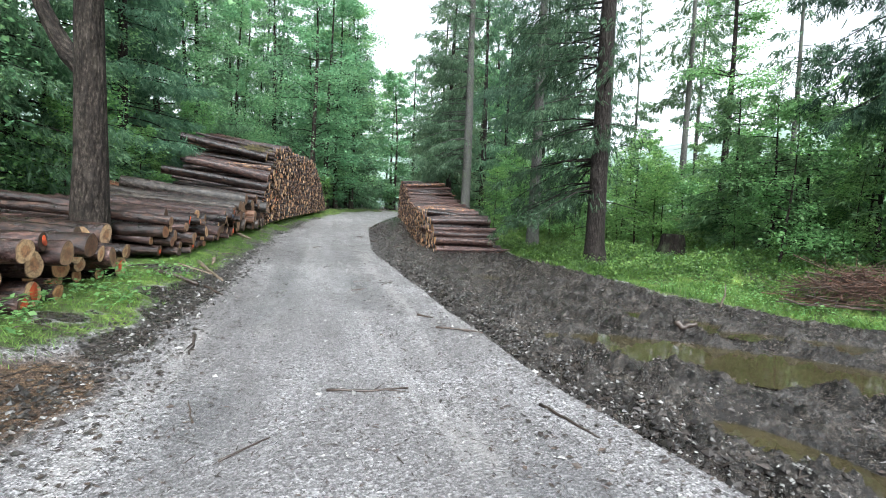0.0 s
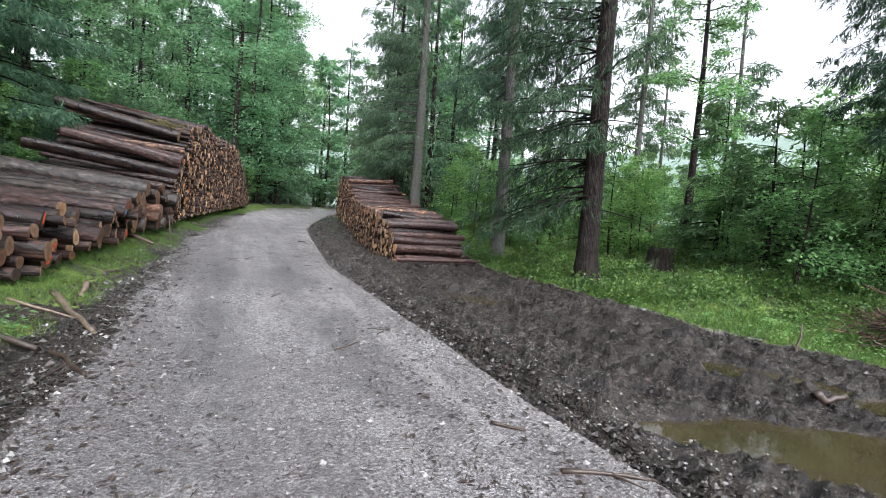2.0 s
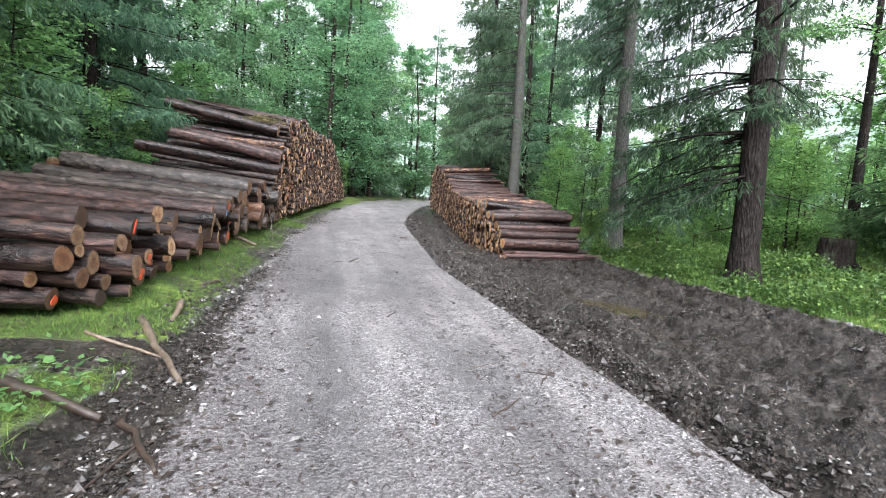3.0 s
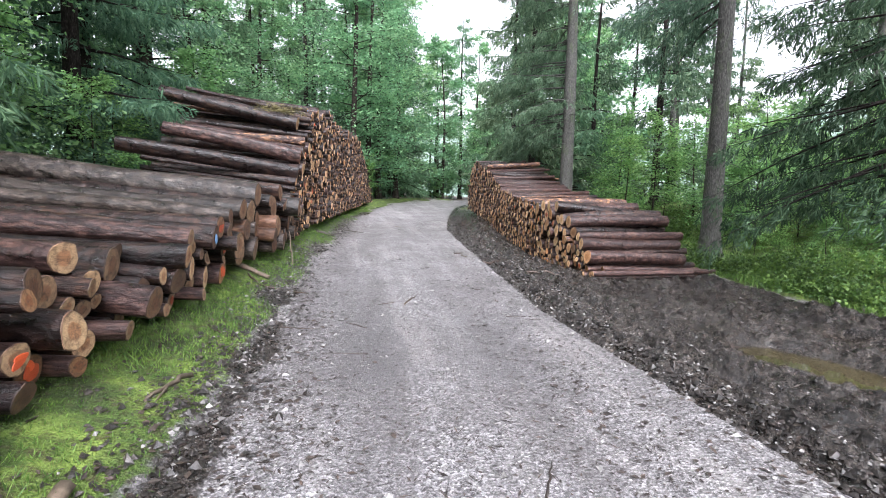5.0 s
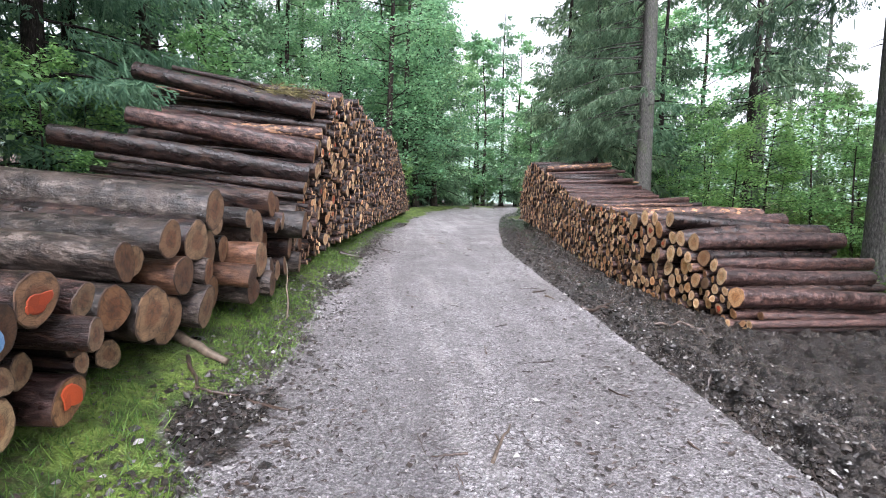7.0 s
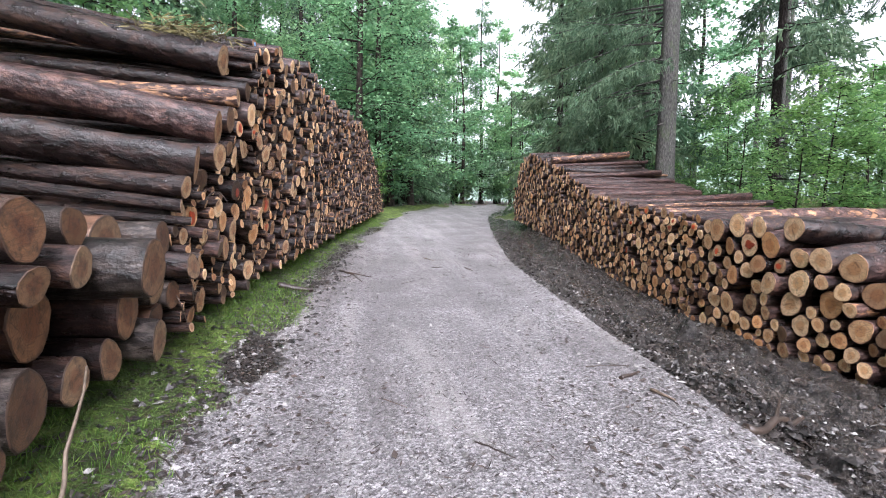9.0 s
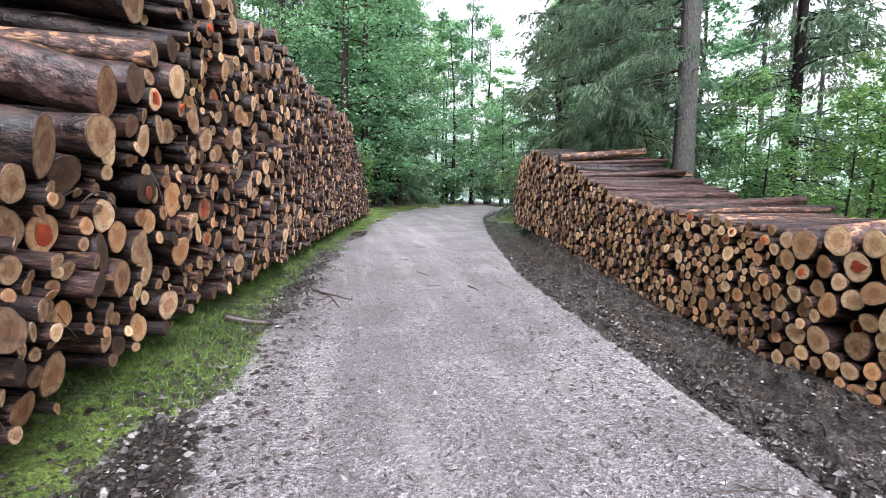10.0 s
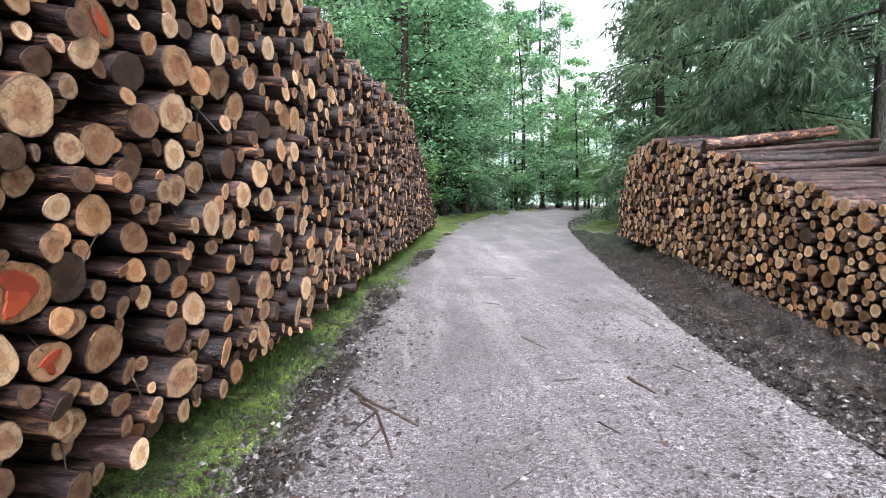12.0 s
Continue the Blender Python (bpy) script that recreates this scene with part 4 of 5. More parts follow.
tree("broadleaf_tree", broadleaf(6, 14, 0.27, 4.6, 2.3, 24, 240, 0.12, TRUNK_BEECH, LEAVES, 16, (0.03, 0.0), limb=0.3, limb_sides=8, fork=(3.1, 170, 1.3)), "brown-barked broadleaf trunk standing between log stacks", -5.75, 7.55)

# woods: a few grown shapes, repeated with turn and size
EDGE_BEECHES = [broadleaf(s, 15, 0.17, 0.8, 3.2, 50, 310, 0.135, TRUNK_BEECH, LEAVES, twigs=4) for s in (60, 61, 62)]
EDGE_SPRUCES = [spruce(s, 19, 0.2, 0.8, 3.0, 110, 64, TRUNK_SPRUCE, NEEDLES, 0.5, 4, spray_len=0.5, spray_w=0.045, feather=3) for s in (63, 64)]
SPRUCES = [spruce(s, 20, 0.22, 1.0, 3.3, 78, 38, TRUNK_SPRUCE, NEEDLES if s % 2 else NEEDLES_BLUE, 0.45, 4, spray_len=0.7, spray_w=0.11, feather=1) for s in (20, 21, 22)]
TALL = [spruce(s, 24, 0.2, 7.5, 2.3, 60, 36, TRUNK_GREY, NEEDLES_BLUE, 0.5, 26, spray_len=0.6, spray_w=0.1, feather=1, stub=1.0) for s in (25, 26)]
BEECHES = [broadleaf(s, 16, 0.19, 1.0, 3.6, 42, 175, 0.265, TRUNK_BEECH, LEAVES, twigs=3) for s in (30, 31, 32)]
YOUNG = [broadleaf(s, 4.6, 0.045, 0.35, 1.35, 32, 135, 0.105, TRUNK_BEECH, LEAVES_YOUNG, 6, twigs=3) for s in (40, 41, 42)]
SMALL = [broadleaf(s, 4.6, 0.045, 0.35, 1.35, 26, 72, 0.15, TRUNK_BEECH, LEAVES_YOUNG, 6, twigs=3) for s in (43, 44, 45)]
FIRS = [spruce(s, 5.0, 0.07, 0.25, 1.5, 56, 34, TRUNK_SPRUCE, NEEDLES_YOUNG, 0.25, 0, spray_len=0.36, spray_w=0.06, feather=1) for s in (50, 51)]
LABELS = {"spruce_tree": "dark green spruce in the misty wood", "beech_tree": "light green beech in the wood", "sapling": "young bright green beech sapling in the undergrowth", "young_spruce": "young dark spruce in the undergrowth"}


def plant(name, meshes, spots, group, seed, size=(0.85, 1.15)):
    """One tree of each shape, then copies of them at the other spots."""
    rng = np.random.default_rng(seed)
    made = []
    for k, (x, y) in enumerate(spots):
        s = rng.uniform(*size)
        turn = rng.uniform(0, 360)
        if k < len(meshes):
            made.append(tree(name, meshes[k], LABELS[name], x, y, turn, s, group))
        else:
            ob = copy_thing(made[k % len(meshes)], pose(x, y, height(x, y) - 0.05, 0, 0, turn))
            ob.scale = (s, s, s)


def scatter(count, xs, ys, gap, seed, keep):
    rng = np.random.default_rng(seed)
    out = []
    for _ in range(count * 30):
        x, y = rng.uniform(*xs), rng.uniform(*ys)
        if keep(x, y) and all((x - a) ** 2 + (y - b) ** 2 > gap * gap for a, b in out):
            out.append((x, y))
            if len(out) == count:
                break
    return out


edge = [(float(left_line(y)) - 6.0 - (0.9 if k % 3 else 0.0) - (0.5 if k % 2 else 0), y) for k, y in enumerate(np.arange(4.0, 42.0, 2.5))]
behind_left = lambda x, y: x < left_line(y) - 9.0 or (y > 41 and x < road_left(y) - 1.8)
wood = scatter(26, (-22, -9), (0, 64), 2.9, 1, behind_left)
plant("spruce_tree", EDGE_SPRUCES, [e for k, e in enumerate(edge) if k in (3, 4, 6, 7, 10)], "trees at the wood's edge", 2, (0.95, 1.2))
plant("beech_tree", EDGE_BEECHES, [e for k, e in enumerate(edge) if k not in (3, 4, 6, 7, 10)], "trees at the wood's edge", 3, (0.95, 1.2))
plant("beech_tree", EDGE_BEECHES, [(-11.2, 39.5), (-10.9, 43.0), (-11.0, 47.0), (-10.2, 51.0)], "trees at the wood's edge", 45, (1.3, 1.55))
shade = [(float(left_line(y)) - 4.7 - 1.3 * (k % 3) / 2, y) for k, y in enumerate(np.arange(3.4, 33.0, 1.6))]
plant("sapling", YOUNG, shade, "saplings at the wood's edge", 71, (0.55, 1.2))
plant("spruce_tree", SPRUCES, wood[::2], "trees of the wood", 22, (1.1, 1.35))
plant("beech_tree", BEECHES, wood[1::2], "trees of the wood", 23, (1.1, 1.35))
far_end = scatter(26, (-16, 10), (44, 74), 2.4, 4, lambda x, y: (x < road_left(y) - 1.6 or x > road_right(y) + 1.6) and abs(x + 4.4 - 0.07 * (y - 14.7)) > 1.8)
plant("spruce_tree", SPRUCES, far_end[::3], "trees round the bend", 5, (0.95, 1.3))
plant("beech_tree", BEECHES, far_end[1::3] + far_end[2::3], "trees round the bend", 6, (0.9, 1.35))
plant("beech_tree", BEECHES, [(-1.4, 67.5), (-3.2, 72.0), (0.2, 76.0), (-0.8, 81.0), (2.6, 85.0), (-2.4, 77.5), (0.1, 71.0), (5.0, 88.0)], "trees beyond the bend", 46, (0.7, 0.95))
plant("sapling", SMALL, scatter(34, (-13, 8), (38, 74), 1.5, 24, lambda x, y: x < road_left(y) - 1.0 or x > road_right(y) + 1.0), "saplings round the bend", 25, (0.5, 0.9))
plant("spruce_tree", TALL, [(8.5, 36.0), (12.4, 45.0), (17.0, 50.0), (20.5, 52.0), (21.0, 40.0), (24.0, 33.0), (15.5, 31.0), (27.0, 46.0)], "tall thin spruces on the slope", 26, (0.9, 1.1))
right_wood = [(0.2, 33.6), (2.8, 36.5), (-0.4, 39.5), (5.0, 40.0), (2.0, 45.0), (6.6, 33.0)]
plant("spruce_tree", SPRUCES, right_wood, "spruces along the road", 7, (0.9, 1.1))
plant("sapling", YOUNG, [(2.6, 25.3), (4.2, 26.6), (5.6, 24.8), (3.6, 29.6), (6.5, 28.2), (7.6, 25.6), (4.6, 32.0)], "saplings behind the log stack", 44, (0.85, 1.15))
saplings = scatter(54, (6.5, 26), (11.5, 36), 1.15, 8, lambda x, y: x > mud_right(y) + 3.0 and (x - 8.4) ** 2 + (y - 17.2) ** 2 > 1.5 and not (x < 9.0 and y < 20))
plant("sapling", YOUNG, [(9.5, 13.2), (8.8, 19.6)] + [p for p in saplings if p[1] < 22], "saplings of the undergrowth", 9, (0.6, 1.1))
plant("sapling", SMALL, [p for p in saplings if p[1] >= 22], "saplings of the undergrowth", 19, (0.6, 1.1))
low = scatter(14, (3.0, 14), (22.5, 40), 1.6, 10, lambda x, y: x > right_line(y) + 3.8)
plant("sapling", SMALL, low, "saplings behind the log stack", 11, (0.5, 0.9))
plant("sapling", SMALL, scatter(26, (5.5, 13), (12, 26), 1.0, 41, lambda x, y: x > mud_right(y) + 1.3 and (x - 8.4) ** 2 + (y - 17.2) ** 2 > 3.5 and not (4 < x < 8.5 and 12 < y < 17)), "low shoots in the moss", 42, (0.16, 0.36))
firs = scatter(16, (9, 26), (12, 34), 2.0, 12, lambda x, y: (x - 11.3) ** 2 + (y - 10.4) ** 2 > 3)
plant("young_spruce", FIRS, [(12.8, 8.4), (14.0, 10.2), (15.2, 8.8), (13.7, 12.3), (12.4, 13.4), (15.6, 12.6), (17.0, 10.5), (10.9, 15.6)] + firs, "young spruces of the undergrowth", 13, (0.6, 1.2))
slope = scatter(26, (15, 46), (18, 62), 2.6, 31, lambda x, y: x > 12 + 0.1 * y)
plant("sapling", SMALL, slope, "young trees on the slope", 32, (0.9, 1.7))
plant("sapling", YOUNG, scatter(12, (12.2, 18), (7, 17), 1.5, 51, lambda x, y: (x - 11.3) ** 2 + (y - 10.4) ** 2 > 7), "saplings on the bank", 52, (0.9, 1.5))
back = [(-6, -6), (-11, -9), (-20, -2), (-15, -22)]
plant("spruce_tree", SPRUCES, back, "trees behind the bend", 14)

# ---- the far hillside, rain mist painted into its colour ----
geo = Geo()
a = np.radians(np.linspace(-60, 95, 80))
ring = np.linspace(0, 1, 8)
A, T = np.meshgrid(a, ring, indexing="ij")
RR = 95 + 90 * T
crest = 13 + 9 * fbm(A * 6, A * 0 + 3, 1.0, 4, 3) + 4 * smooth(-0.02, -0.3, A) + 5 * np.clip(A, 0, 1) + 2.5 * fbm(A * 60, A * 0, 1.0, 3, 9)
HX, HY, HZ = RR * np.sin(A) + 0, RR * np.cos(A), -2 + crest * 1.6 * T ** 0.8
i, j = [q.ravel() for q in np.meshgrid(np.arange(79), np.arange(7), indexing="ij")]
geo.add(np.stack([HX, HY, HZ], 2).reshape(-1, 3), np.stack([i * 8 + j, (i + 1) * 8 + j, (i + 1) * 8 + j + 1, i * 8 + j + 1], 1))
tagged(new("backdrop", geo.mesh("backdrop", HAZE_HILL)), "wooded hillside painted pale green as if in rain mist", "hill", kind="structure")


# ---- ground cover and clutter ----
def pebbles(geo, at, size, rng, flat=0.6, whole=True, soft=False):
    """Angular little stones, each a squashed eight-sided lump."""
    k = len(at)
    axes = np.array([[1, 0, 0], [0, 1, 0], [-1, 0, 0], [0, -1, 0], [0, 0, 1], [0, 0, -1]], float)
    shape = axes[None] * rng.uniform(0.6, 1.25, (k, 6, 1)) * [1, 1, flat] + rng.normal(size=(k, 6, 3)) * 0.16
    turn = rng.random(k) * 6.28
    c, s = np.cos(turn), np.sin(turn)
    x, y = shape[..., 0] * c[:, None] - shape[..., 1] * s[:, None], shape[..., 0] * s[:, None] + shape[..., 1] * c[:, None]
    v = np.stack([x, y, shape[..., 2]], 2) * size[:, None, None] + at[:, None]
    tri = np.array([[0, 1, 4], [1, 2, 4], [2, 3, 4], [3, 0, 4], [1, 0, 5], [2, 1, 5], [3, 2, 5], [0, 3, 5]])[:8 if whole else 4]
    geo.add(v.reshape(-1, 3), (np.arange(k)[:, None, None] * 6 + tri[None]).reshape(-1, 3), None, 0, soft)


def stuff(name, geo, label, category, *mats):
    return tagged(new(name, geo.mesh(name, *mats)), label, category, kind="stuff")


rng = np.random.default_rng(77)
k = 44000
y = rng.uniform(0.6, 27, k)
y = np.where(rng.random(k) < 0.45, rng.uniform(0.6, 24, k), y)
u = rng.random(k)
x = road_left(y) - 0.35 + (road_right(y) - road_left(y) + 0.7) * u
z = land(x, y)[0]
size = 0.0035 + 0.010 * rng.random(k) ** 3
geo = Geo()
pebbles(geo, np.stack([x, y, z + size * 0.15], 1), size, rng, 0.6, False)
stuff("gravel_stones", geo, "loose crushed grey stones on the forest road", "gravel", STONE)

k = 4600
y = rng.uniform(1, 30, k)
side = rng.random(k)
x = np.where(side < 0.5, road_left(y) - rng.normal(0.15, 0.22, k), np.where(side < 0.75, road_right(y) + rng.normal(0.1, 0.3, k), road_left(y) + (road_right(y) - road_left(y)) * rng.random(k)))
size = 0.009 + 0.024 * rng.random(k) ** 3
geo = Geo()
pebbles(geo, np.stack([x, y, land(x, y)[0] + size * 0.2], 1), size, rng)
stuff("shoulder_stones", geo, "larger pale stones along the road shoulders", "gravel", STONE)

k = 42000
y = rng.uniform(0.5, 31, k) ** 1.15 * 0.6
near_road = rng.random(k) < 0.55
left_edge = rng.random(k) < 0.2
x = np.where(left_edge, road_left(y) - 0.1 - np.abs(rng.normal(0.0, 0.3, k)), 0.0)
x = np.where(left_edge, x, np.where(near_road, road_right(y) + 0.12 + np.abs(rng.normal(0.1, 0.35, k)), road_right(y) + (mud_right(y) - road_right(y)) * rng.random(k)))
keep = (puddle(x, y) < -0.3) & (x < np.where(y > 17.5, right_line(y) - 0.1, 99))
x, y = x[keep], y[keep]
size = 0.006 + 0.026 * rng.random(len(x)) ** 2.6
geo = Geo()
pebbles(geo, np.stack([x, y, land(x, y)[0] + size * 0.1], 1), size, rng, 0.8, False, True)
k = 9000
y = 0.8 + 25 * rng.random(k) ** 1.4
x = road_right(y) + np.where(rng.random(k) < 0.6, 0.06 + np.abs(rng.normal(0.0, 0.28, k)), (mud_right(y) - road_right(y)) * rng.random(k))
keep = (puddle(x, y) < -0.3) & (x < np.where(y > 17.5, right_line(y) - 0.1, 99))
x, y = x[keep], y[keep]
ly = 2.0 + 22 * rng.random(2600)
x, y = np.concatenate([x, road_left(ly) - rng.normal(0.2, 0.22, 2600)]), np.concatenate([y, ly])
size = 0.012 + 0.036 * rng.random(len(x)) ** 2.8
pebbles(geo, np.stack([x, y, land(x, y)[0] + size * 0.15], 1), size, rng, 0.6, True)
stuff("mud_clods", geo, "dark wet clods of churned mud", "mud", CLOD)
k = 15000
y = 0.6 + 24 * rng.random(k) ** 1.25
x = road_right(y) + 0.15 + np.abs(rng.normal(0.0, 0.9, k))
ok = (puddle(x, y) < -0.3) & (x < np.where(y > 17.5, right_line(y) - 0.1, 99))
x, y = x[ok], y[ok]
size = 0.004 + 0.017 * rng.random(len(x)) ** 3
geo = Geo()
pebbles(geo, np.stack([x, y, land(x, y)[0] + size * 0.2], 1), size, rng, 0.7, False)
stuff("mud_stones", geo, "small grey stones trodden into the mud", "gravel", STONE)


def turf(geo, x, y, rng, tall, wide):
    z, gravel, mud, grass, _ = land(x, y)
    keep = rng.random(len(x)) < grass * 1.1 - 0.1
    x, y, z = x[keep], y[keep], z[keep]
    k = len(x)
    root = np.stack([x, y, z - 0.01], 1)
    h = tall * rng.uniform(0.4, 1.2, k) * (0.2 + 2.6 * fbm(x, y, 1.3, 3, 17) ** 2)
    lean = rng.normal(size=(k, 2)) * 0.5
    tip = root + np.stack([lean[:, 0] * h, lean[:, 1] * h, h], 1)
    blades(geo, root, tip, wide * rng.uniform(0.6, 1.3, k), None, 0, 0.2, rng)


geo = Geo()
k = 78000
y = rng.uniform(2.0, 34, k)
turf(geo, road_left(y) + 0.1 - 1.9 * rng.random(k), y, rng, 0.06, 0.003)
stuff("verge_grass", geo, "short bright green grass along the log stacks", "grass", GRASS)
geo = Geo()
k = 95000
y = rng.uniform(5.0, 30, k)
turf(geo, mud_right(y) - 0.2 + 11 * rng.random(k) ** 1.3, y, rng, 0.16, 0.0085)
stuff("meadow_grass", geo, "soft green grass and moss under the trees", "grass", GRASS)

# small leafy weeds and ferns
geo = Geo()
spots = np.concatenate([np.stack([-3.55 - 0.9 * rng.random(110), rng.uniform(2.6, 7.5, 110)], 1), np.stack([rng.uniform(4, 17, 620), rng.uniform(9, 30, 620)], 1), np.stack([rng.uniform(4.5, 10, 700), rng.uniform(7.5, 20, 700)], 1)])
ok = land(spots[:, 0], spots[:, 1])[3] > 0.5
for px, py in spots[ok]:
    pz = height(px, py)
    m = int(rng.integers(8, 18))
    root = np.array([px, py, pz]) + rng.normal(size=(m, 3)) * [0.08, 0.08, 0.0] + np.array([0, 0, 1.0]) * rng.uniform(0.02, 0.22, (m, 1))
    d = rng.normal(size=(m, 3)) * [1, 1, 0.35]
    d /= np.linalg.norm(d, axis=1)[:, None]
    ln = rng.uniform(0.03, 0.085, m)
    blades(geo, root, root + d * ln[:, None], ln * 0.32, np.array([0, 0, 1.0]) + rng.normal(size=(m, 3)) * 0.3, 0, 0.15, rng)
stuff("low_weeds", geo, "low leafy weeds in the grass", "weeds", LEAVES_YOUNG)

# bilberry and bramble cushions over the mossy mounds
geo = Geo()
k = 1500
y = rng.uniform(7.0, 30, k)
x = mud_right(y) + 0.5 + 13 * rng.random(k) ** 1.5
ok = ((x - 8.2) ** 2 + (y - 16.8) ** 2 > 1.8) & (fbm(x, y, 0.45, 3, 63) > 0.46) & ((x - 7.9) ** 2 / 4 + (y - 9.35) ** 2 > 1.0) & (x > np.where(y > 17, right_line(y) + 3.2, -99))
for px, py, pz in zip(x[ok], y[ok], land(x[ok], y[ok])[0]):
    m = 110
    wide, tall = rng.uniform(0.2, 0.62), rng.uniform(0.16, 0.52)
    d = rng.normal(size=(m, 3))
    d /= np.linalg.norm(d, axis=1)[:, None]
    d[:, 2] = np.abs(d[:, 2])
    root = np.array([px, py, pz]) + d * np.array([wide, wide, tall]) * rng.uniform(0.55, 1.1, (m, 1))
    tipd = d * 0.6 + rng.normal(size=(m, 3)) * 0.7
    tipd /= np.linalg.norm(tipd, axis=1)[:, None]
    ln = rng.uniform(0.04, 0.1, m)
    blades(geo, root, root + tipd * ln[:, None], ln * 0.36, np.array([0, 0, 1.0]) + rng.normal(size=(m, 3)) * 0.5, 0, 0.2, rng)
stuff("bilberry_bushes", geo, "low leafy bilberry cushions on the mossy mounds", "bushes", BILBERRY)

# dead leaves and bark crumbs on the shoulder
geo = Geo()
k = 9000
y = rng.uniform(1.2, 26, k)
x = np.where(rng.random(k) < 0.75, road_left(y) - rng.normal(0.1, 0.45, k), road_right(y) - rng.random(k) * 1.2)
root = np.stack([x, y, land(x, y)[0] + 0.008], 1)
d = rng.normal(size=(k, 3)) * [1, 1, 0.12]
d /= np.linalg.norm(d, axis=1)[:, None]
ln = rng.uniform(0.02, 0.07, k)
blades(geo, root, root + d * ln[:, None], ln * rng.uniform(0.1, 0.35, k), np.array([0, 0, 1.0]) + rng.normal(size=(k, 3)) * 0.2, 0, 0.2, rng)
k = 26000
y = rng.uniform(0.8, 26, k)
x = road_left(y) + (road_right(y) - road_left(y)) * rng.random(k)
root = np.stack([x, y, land(x, y)[0] + 0.004], 1)
d = rng.normal(size=(k, 3)) * [1, 1, 0.1]
d /= np.linalg.norm(d, axis=1)[:, None]
ln = 0.015 + 0.075 * rng.random(k) ** 2
blades(geo, root, root + d * ln[:, None], 0.002 + 0.006 * rng.random(k) ** 2, np.array([0, 0, 1.0]) + rng.normal(size=(k, 3)) * 0.2, 0, 0.2, rng)
k = 24000
y = 0.8 + 29 * rng.random(k) ** 1.3
x = road_right(y) + 0.1 + (mud_right(y) - road_right(y)) * rng.random(k)
ok = (puddle(x, y) < -0.2) & (x < np.where(y > 17.5, right_line(y), 99))
x, y = x[ok], y[ok]
k = len(x)
root = np.stack([x, y, land(x, y)[0] + 0.01], 1)
d = rng.normal(size=(k, 3)) * [1, 1, 0.3]
d /= np.linalg.norm(d, axis=1)[:, None]
ln = 0.02 + 0.12 * rng.random(k) ** 2.2
blades(geo, root, root + d * ln[:, None], 0.004 + 0.014 * rng.random(k) ** 2, np.array([0, 0, 1.0]) + rng.normal(size=(k, 3)) * 0.3, 0, 0.25, rng)
stuff("bark_litter", geo, "brown bark crumbs and dead leaves on the road", "litter", plain_material("bark_crumb", (0.012, 0.008, 0.006), (0.075, 0.052, 0.04), 30.0, 0.5))


def stick(points, radius, mat, label, seed, forks=1, lift=0.0, name="stick"):
    """A crooked stick lying on the ground through the given places."""
    g = np.random.default_rng(seed)
    geo = Geo()
    p = np.array(points, float)
    q = np.linspace(0, 1, 7)
    src = np.linspace(0, 1, len(p))
    x, y = np.interp(q, src, p[:, 0]), np.interp(q, src, p[:, 1])
    ln = math.hypot(x[-1] - x[0], y[-1] - y[0])
    x, y = x + g.normal(size=7) * 0.014 * ln, y + g.normal(size=7) * 0.014 * ln
    z = land(x, y)[0] + radius * 0.8 + lift * q
    c = np.array([x.mean(), y.mean(), z.min()])
    pts = np.stack([x, y, z], 1) - c
    tube(geo, pts, radius * np.linspace(1.1, 0.55, 7), 7, 0, 0.25, g, True)
    for f in range(forks):
        o = pts[3 + f % 3]
        w = (pts[-1] - pts[0]) * 0.35 + g.normal(size=3) * [0.25 * ln, 0.25 * ln, 0.02]
        tube(geo, o + w * np.linspace(0, 1, 4)[:, None], radius * np.array([0.6, 0.5, 0.35, 0.15]), 5, 0, 0.2, g)
    ob = tagged(new(name, geo.mesh(name, mat)), label, "stick")
    ob.matrix_basis = Matrix.Translation(c)
    return ob


stick([(-4.5, 8.55), (-3.63, 7.71)], 0.034, TWIG_PALE, "thick pale broken branch lying on the verge", 1, 0)
stick([(-4.4, 7.12), (-3.7, 7.07)], 0.04, TWIG, "wet dark branch stub lying on the verge", 2, 0)
stick([(-3.66, 7.15), (-3.16, 6.73)], 0.022, TWIG, "dark crooked stick lying on the road shoulder", 3, 1)
stick([(-4.55, 8.02), (-3.95, 8.02)], 0.015, TWIG_PALE, "pale peeled stick lying on the verge", 4, 0)
stick([(-4.55, 9.3), (-4.34, 8.78)], 0.035, TWIG_PALE, "short pale piece of branch in the grass", 5, 0)
stick([(-6.92, 22.1), (-6.55, 21.75), (-6.27, 21.19)], 0.014, TWIG, "forked brown branch lying on the road", 6, 2)
stick([(-6.75, 21.95), (-6.2, 21.62)], 0.012, TWIG, "thin brown twig lying on the road", 7, 1)
stick([(-5.55, 23.49), (-5.3, 23.15)], 0.012, TWIG_PALE, "thin pale twig lying on the gravel", 8, 0)
stick([(-4.66, 22.6), (-4.52, 22.32)], 0.014, TWIG_PALE, "pale splinter of wood lying on the gravel", 9, 0)
stick([(-0.84, 3.51), (-0.5, 3.55), (-0.24, 3.67)], 0.011, TWIG, "flat grey strip of bark on the road", 10, 2)
stick([(0.78, 3.46), (1.07, 2.98)], 0.012, TWIG, "thin black twig lying on the road", 11, 0)
stick([(-2.6, 4.9), (-2.3, 4.25)], 0.014, TWIG, "wet grey piece of bark on the road", 12, 1)
stick([(-4.85, 10.65), (-4.8, 10.1)], 0.018, TWIG_PALE, "green-brown twig lying in the verge grass", 13, 1)
stick([(-6.3, 14.1), (-5.76, 13.98)], 0.045, TWIG_PALE, "split slab of wood beside the grey logs", 14, 0)
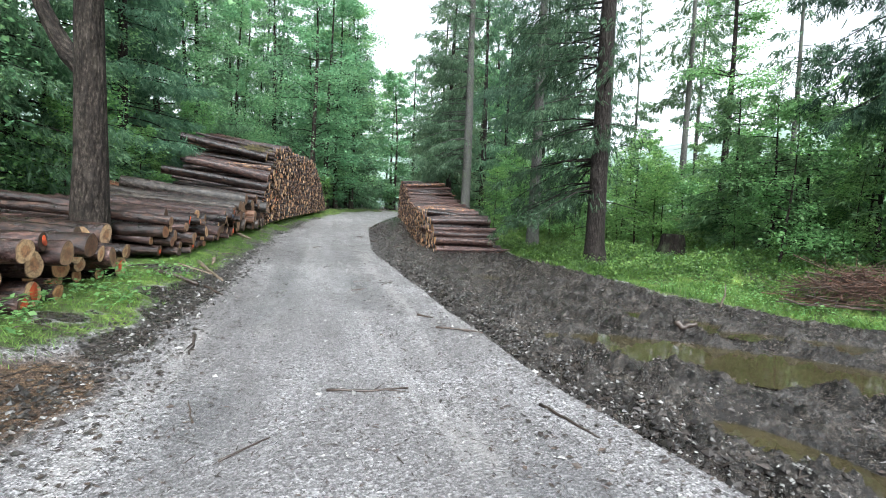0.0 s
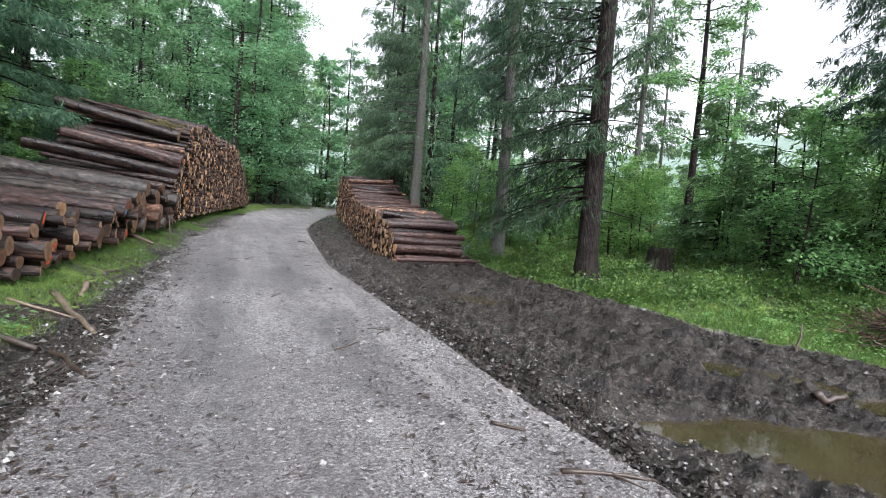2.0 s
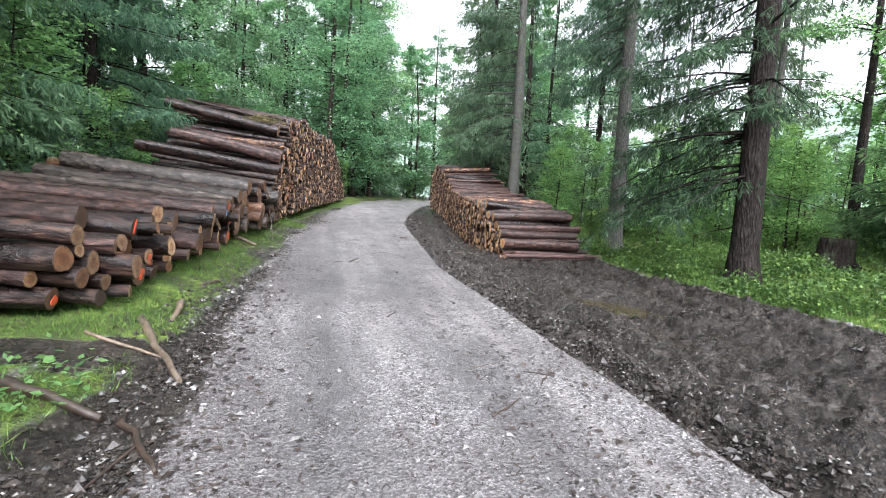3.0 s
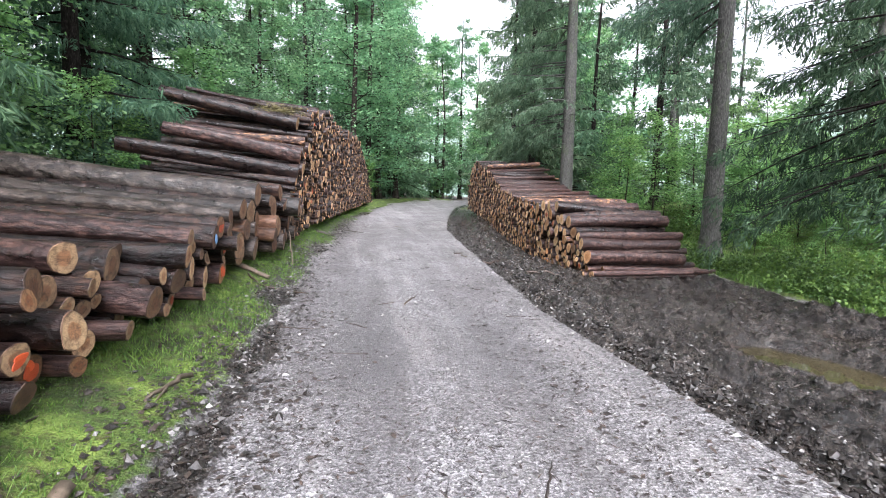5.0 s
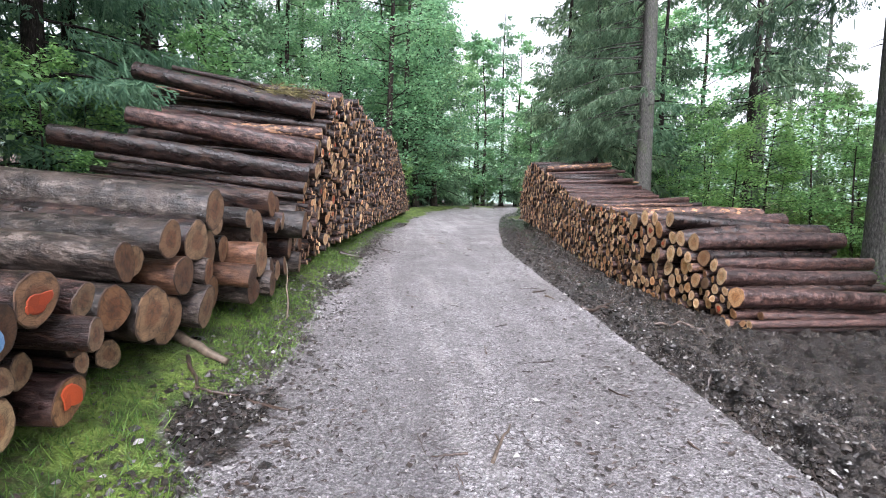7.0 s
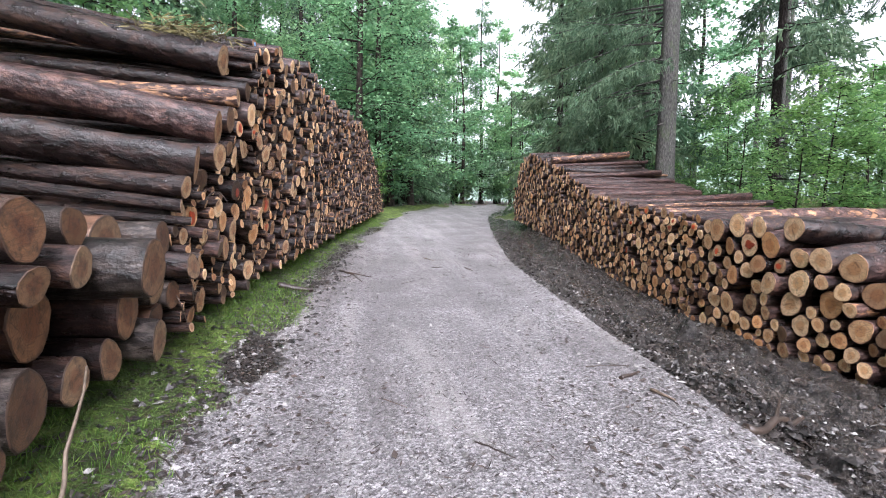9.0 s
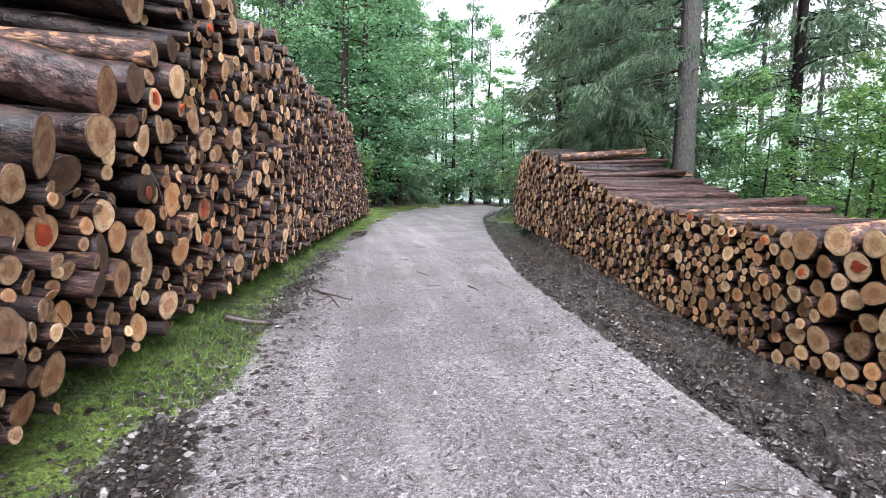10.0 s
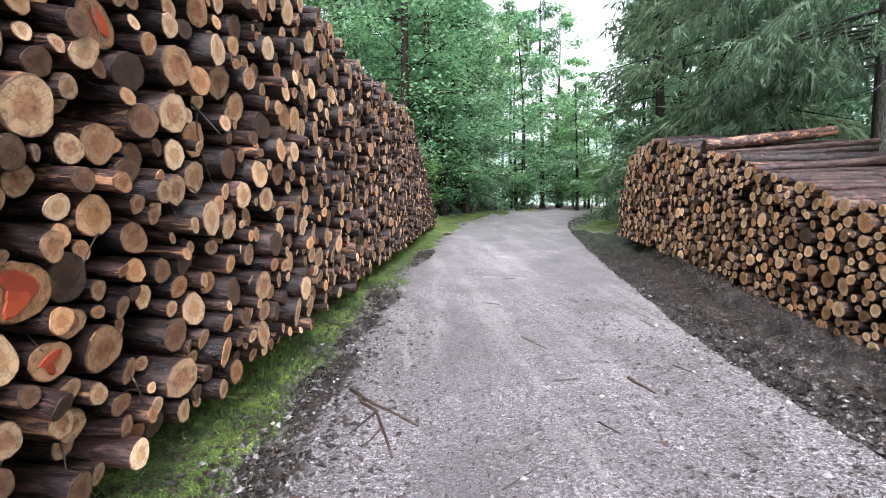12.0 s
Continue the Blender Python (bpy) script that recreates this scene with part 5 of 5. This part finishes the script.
stick([(-6.0, 13.88), (-5.68, 13.53), (-5.4, 13.6)], 0.015, TWIG, "thin dark twig beside the grey logs", 15, 1)
stick([(-5.33, 13.57), (-5.0, 13.49)], 0.014, TWIG, "dark twig lying on the road shoulder", 16, 0)
stick([(-3.66, 13.11), (-3.56, 13.5)], 0.012, TWIG_PALE, "bent pale twig lying on the road", 17, 1)
stick([(-3.24, 17.54), (-3.06, 17.68)], 0.016, TWIG, "dark bent stick on the road edge", 18, 0)
stick([(-3.08, 17.36), (-2.97, 17.2)], 0.014, TWIG_PALE, "flat pale chip of wood on the road edge", 19, 0)
stick([(-0.3, 6.04), (-0.09, 5.92)], 0.014, TWIG, "short dark twig lying on the road", 20, 0)
stick([(-0.05, 5.44), (0.51, 5.36)], 0.014, TWIG, "crooked dark twig at the muddy road edge", 21, 2)
stick([(-2.64, 16.9), (-2.1, 17.25)], 0.028, TWIG, "wet branch lying at the mud edge", 22, 1)
stick([(3.75, 8.1), (4.5, 8.35)], 0.05, TWIG, "wet slab of bark lying in the mud", 23, 0)
stick([(3.7, 7.3), (4.0, 7.2)], 0.05, TWIG, "grey slab of bark lying in the mud", 24, 0)
stick([(-6.02, 15.5), (-6.12, 15.75), (-6.3, 16.05)], 0.011, TWIG_PALE, "thin pale branch leaning on the grey logs", 25, 0, 0.5)
stick([(-7.15, 20.12), (-6.72, 20.3)], 0.045, TWIG, "dark wet slab of bark on the verge", 26, 0)
stick([(-1.75, 17.1), (-1.3, 17.25), (-0.95, 17.2)], 0.022, TWIG, "wet crooked branch in the mud by the logs", 27, 2)
stick([(-1.2, 16.2), (-0.7, 16.75)], 0.018, TWIG, "dark broken branch in the mud", 28, 1)
g = np.random.default_rng(5)
for k in range(110):
    y = g.uniform(1.5, 28)
    x = float(road_left(y)) + g.random() * float(road_right(y) - road_left(y) + 0.6) if g.random() < 0.6 else float(road_left(y)) - g.uniform(0, 1.0)
    a, ln = g.random() * 6.28, g.uniform(0.08, 0.4)
    stick([(x, y), (x + ln * math.cos(a), y + ln * math.sin(a))], g.uniform(0.003, 0.008), TWIG, "small wet twig lying on the road", 100 + k, int(g.integers(0, 2)), name="twig")["group"] = "twigs on the road"

# the pale forked stick that stands in the mud
geo = Geo()
tube(geo, [(0, 0, -0.1), (0.03, 0, 0.12), (0.1, 0.01, 0.28), (0.1, 0.02, 0.5)], [0.022, 0.02, 0.017, 0.008], 7, 0, 0.15, g, True)
tube(geo, [(0.02, 0, 0.08), (-0.06, 0, 0.16), (-0.1, 0.01, 0.2)], [0.014, 0.01, 0.004], 5)
ob = tagged(new("stick", geo.mesh("stick", TWIG_PALE)), "pale peeled stick standing upright in the mud", "stick")
ob.matrix_basis = pose(5.65, 9.4, height(5.65, 9.4))

# stump
geo = Geo()
z = np.array([-0.3, 0.0, 0.1, 0.3, 0.55, 0.68])
tube(geo, np.stack([z * 0.03, z * 0, z], 1), [0.62, 0.55, 0.47, 0.42, 0.40, 0.36], 18, 0, 0.22, g, True)
ob = thing("tree_stump", "dark rotten tree stump in the moss", "stump", pose(8.4, 17.2, height(8.4, 17.2) + 0.12))
part("stump", geo.mesh("stump", STUMP_WOOD), ob)

# brushwood
pile = thing("brush_pile", "heap of dead brown branches and twigs in the grass", "brushwood", pose(8.35, 9.3, height(8.35, 9.3)))
geo = Geo()
for k in range(520):
    a, rr = g.random() * 6.28, g.random() ** 0.6
    o = np.array([1.2 * rr * math.cos(a), 0.8 * rr * math.sin(a), 0.0])
    o[2] = 0.62 * (1 - rr ** 2) * (0.25 + 0.75 * g.random()) + 0.03 + height(8.35 + o[0], 9.3 + o[1]) - height(8.35, 9.3)
    b = g.normal(0.2, 0.6) if g.random() < 0.35 else g.random() * 6.28
    ln = g.uniform(0.3, 1.2)
    w = np.array([math.cos(b), math.sin(b), g.normal() * 0.25]) * ln
    q = np.linspace(-0.5, 0.5, 5)[:, None]
    pts = o + w * q + g.normal(size=3) * 0.12 * ln * (q ** 2 * 4)
    pts[:, 2] = np.maximum(pts[:, 2], o[2] * 0.4)
    thick = k < 55
    one = Geo() if thick else geo
    tube(one, pts, (g.uniform(0.012, 0.025) if thick else g.uniform(0.004, 0.011)) * np.array([1, 0.9, 0.75, 0.55, 0.3]), 6 if thick else 4, 0)
    if thick:
        part("branch", one.mesh("branch", TWIG), pile)
root = np.stack([g.normal(size=2200) * 0.6, g.normal(size=2200) * 0.4, g.random(2200) * 0.4], 1)
d = g.normal(size=(2200, 3)) * [1, 1, 0.4]
d /= np.linalg.norm(d, axis=1)[:, None]
blades(geo, root, root + d * 0.14, np.full(2200, 0.006), None, 0, 0.2, g)
tagged(part("brushwood", geo.mesh("twigs", TWIG_RED), pile, "dead reddish-brown twigs"), kind="stuff")

# cut spruce tops lying on the tall stack
geo = Geo()
root = np.stack([g.normal(size=900) * 0.32, g.normal(size=900) * 0.18, np.abs(g.normal(size=900)) * 0.08], 1)
d = g.normal(size=(900, 3)) * [1, 0.6, 0.4]
d /= np.linalg.norm(d, axis=1)[:, None]
blades(geo, root, root + d * 0.16, np.full(900, 0.008), None, 0, 0.2, g)
ob = tagged(new("brushwood", geo.mesh("brushwood", plain_material("dry_moss_twigs", (0.07, 0.06, 0.02), (0.2, 0.17, 0.06), 10.0, 0.8))), "tuft of dry mossy twigs lying on the log stack", "brushwood")
ob.matrix_basis = pose(-7.9, 19.3, 3.95)

# thin broken twigs that stick out between the stacked logs
for k in range(46):
    y = g.uniform(16.5, 26)
    low, top = float(left_base(y)) + 0.2, float(tall_top(y)) - 0.3
    o = np.array([float(left_line(y)) - 0.1, y, g.uniform(low, top)])
    ln = g.uniform(0.25, 0.8)
    w = np.array([0.28, g.normal() * 0.35, g.normal() * 0.5 - 0.15])
    q = np.linspace(0, 1, 6)[:, None]
    geo = Geo()
    tube(geo, w * ln * q + g.normal(size=3) * 0.12 * ln * np.sin(q * 3.1) + np.array([0, 0, -0.4]) * ln * q ** 2, g.uniform(0.004, 0.009) * np.linspace(1.1, 0.4, 6), 5)
    ob = tagged(new("twig", geo.mesh("twig", TWIG)), "thin broken twig hanging from the tall log stack", "twig", "twigs in the log stack")
    ob.matrix_basis = Matrix.Translation(o)
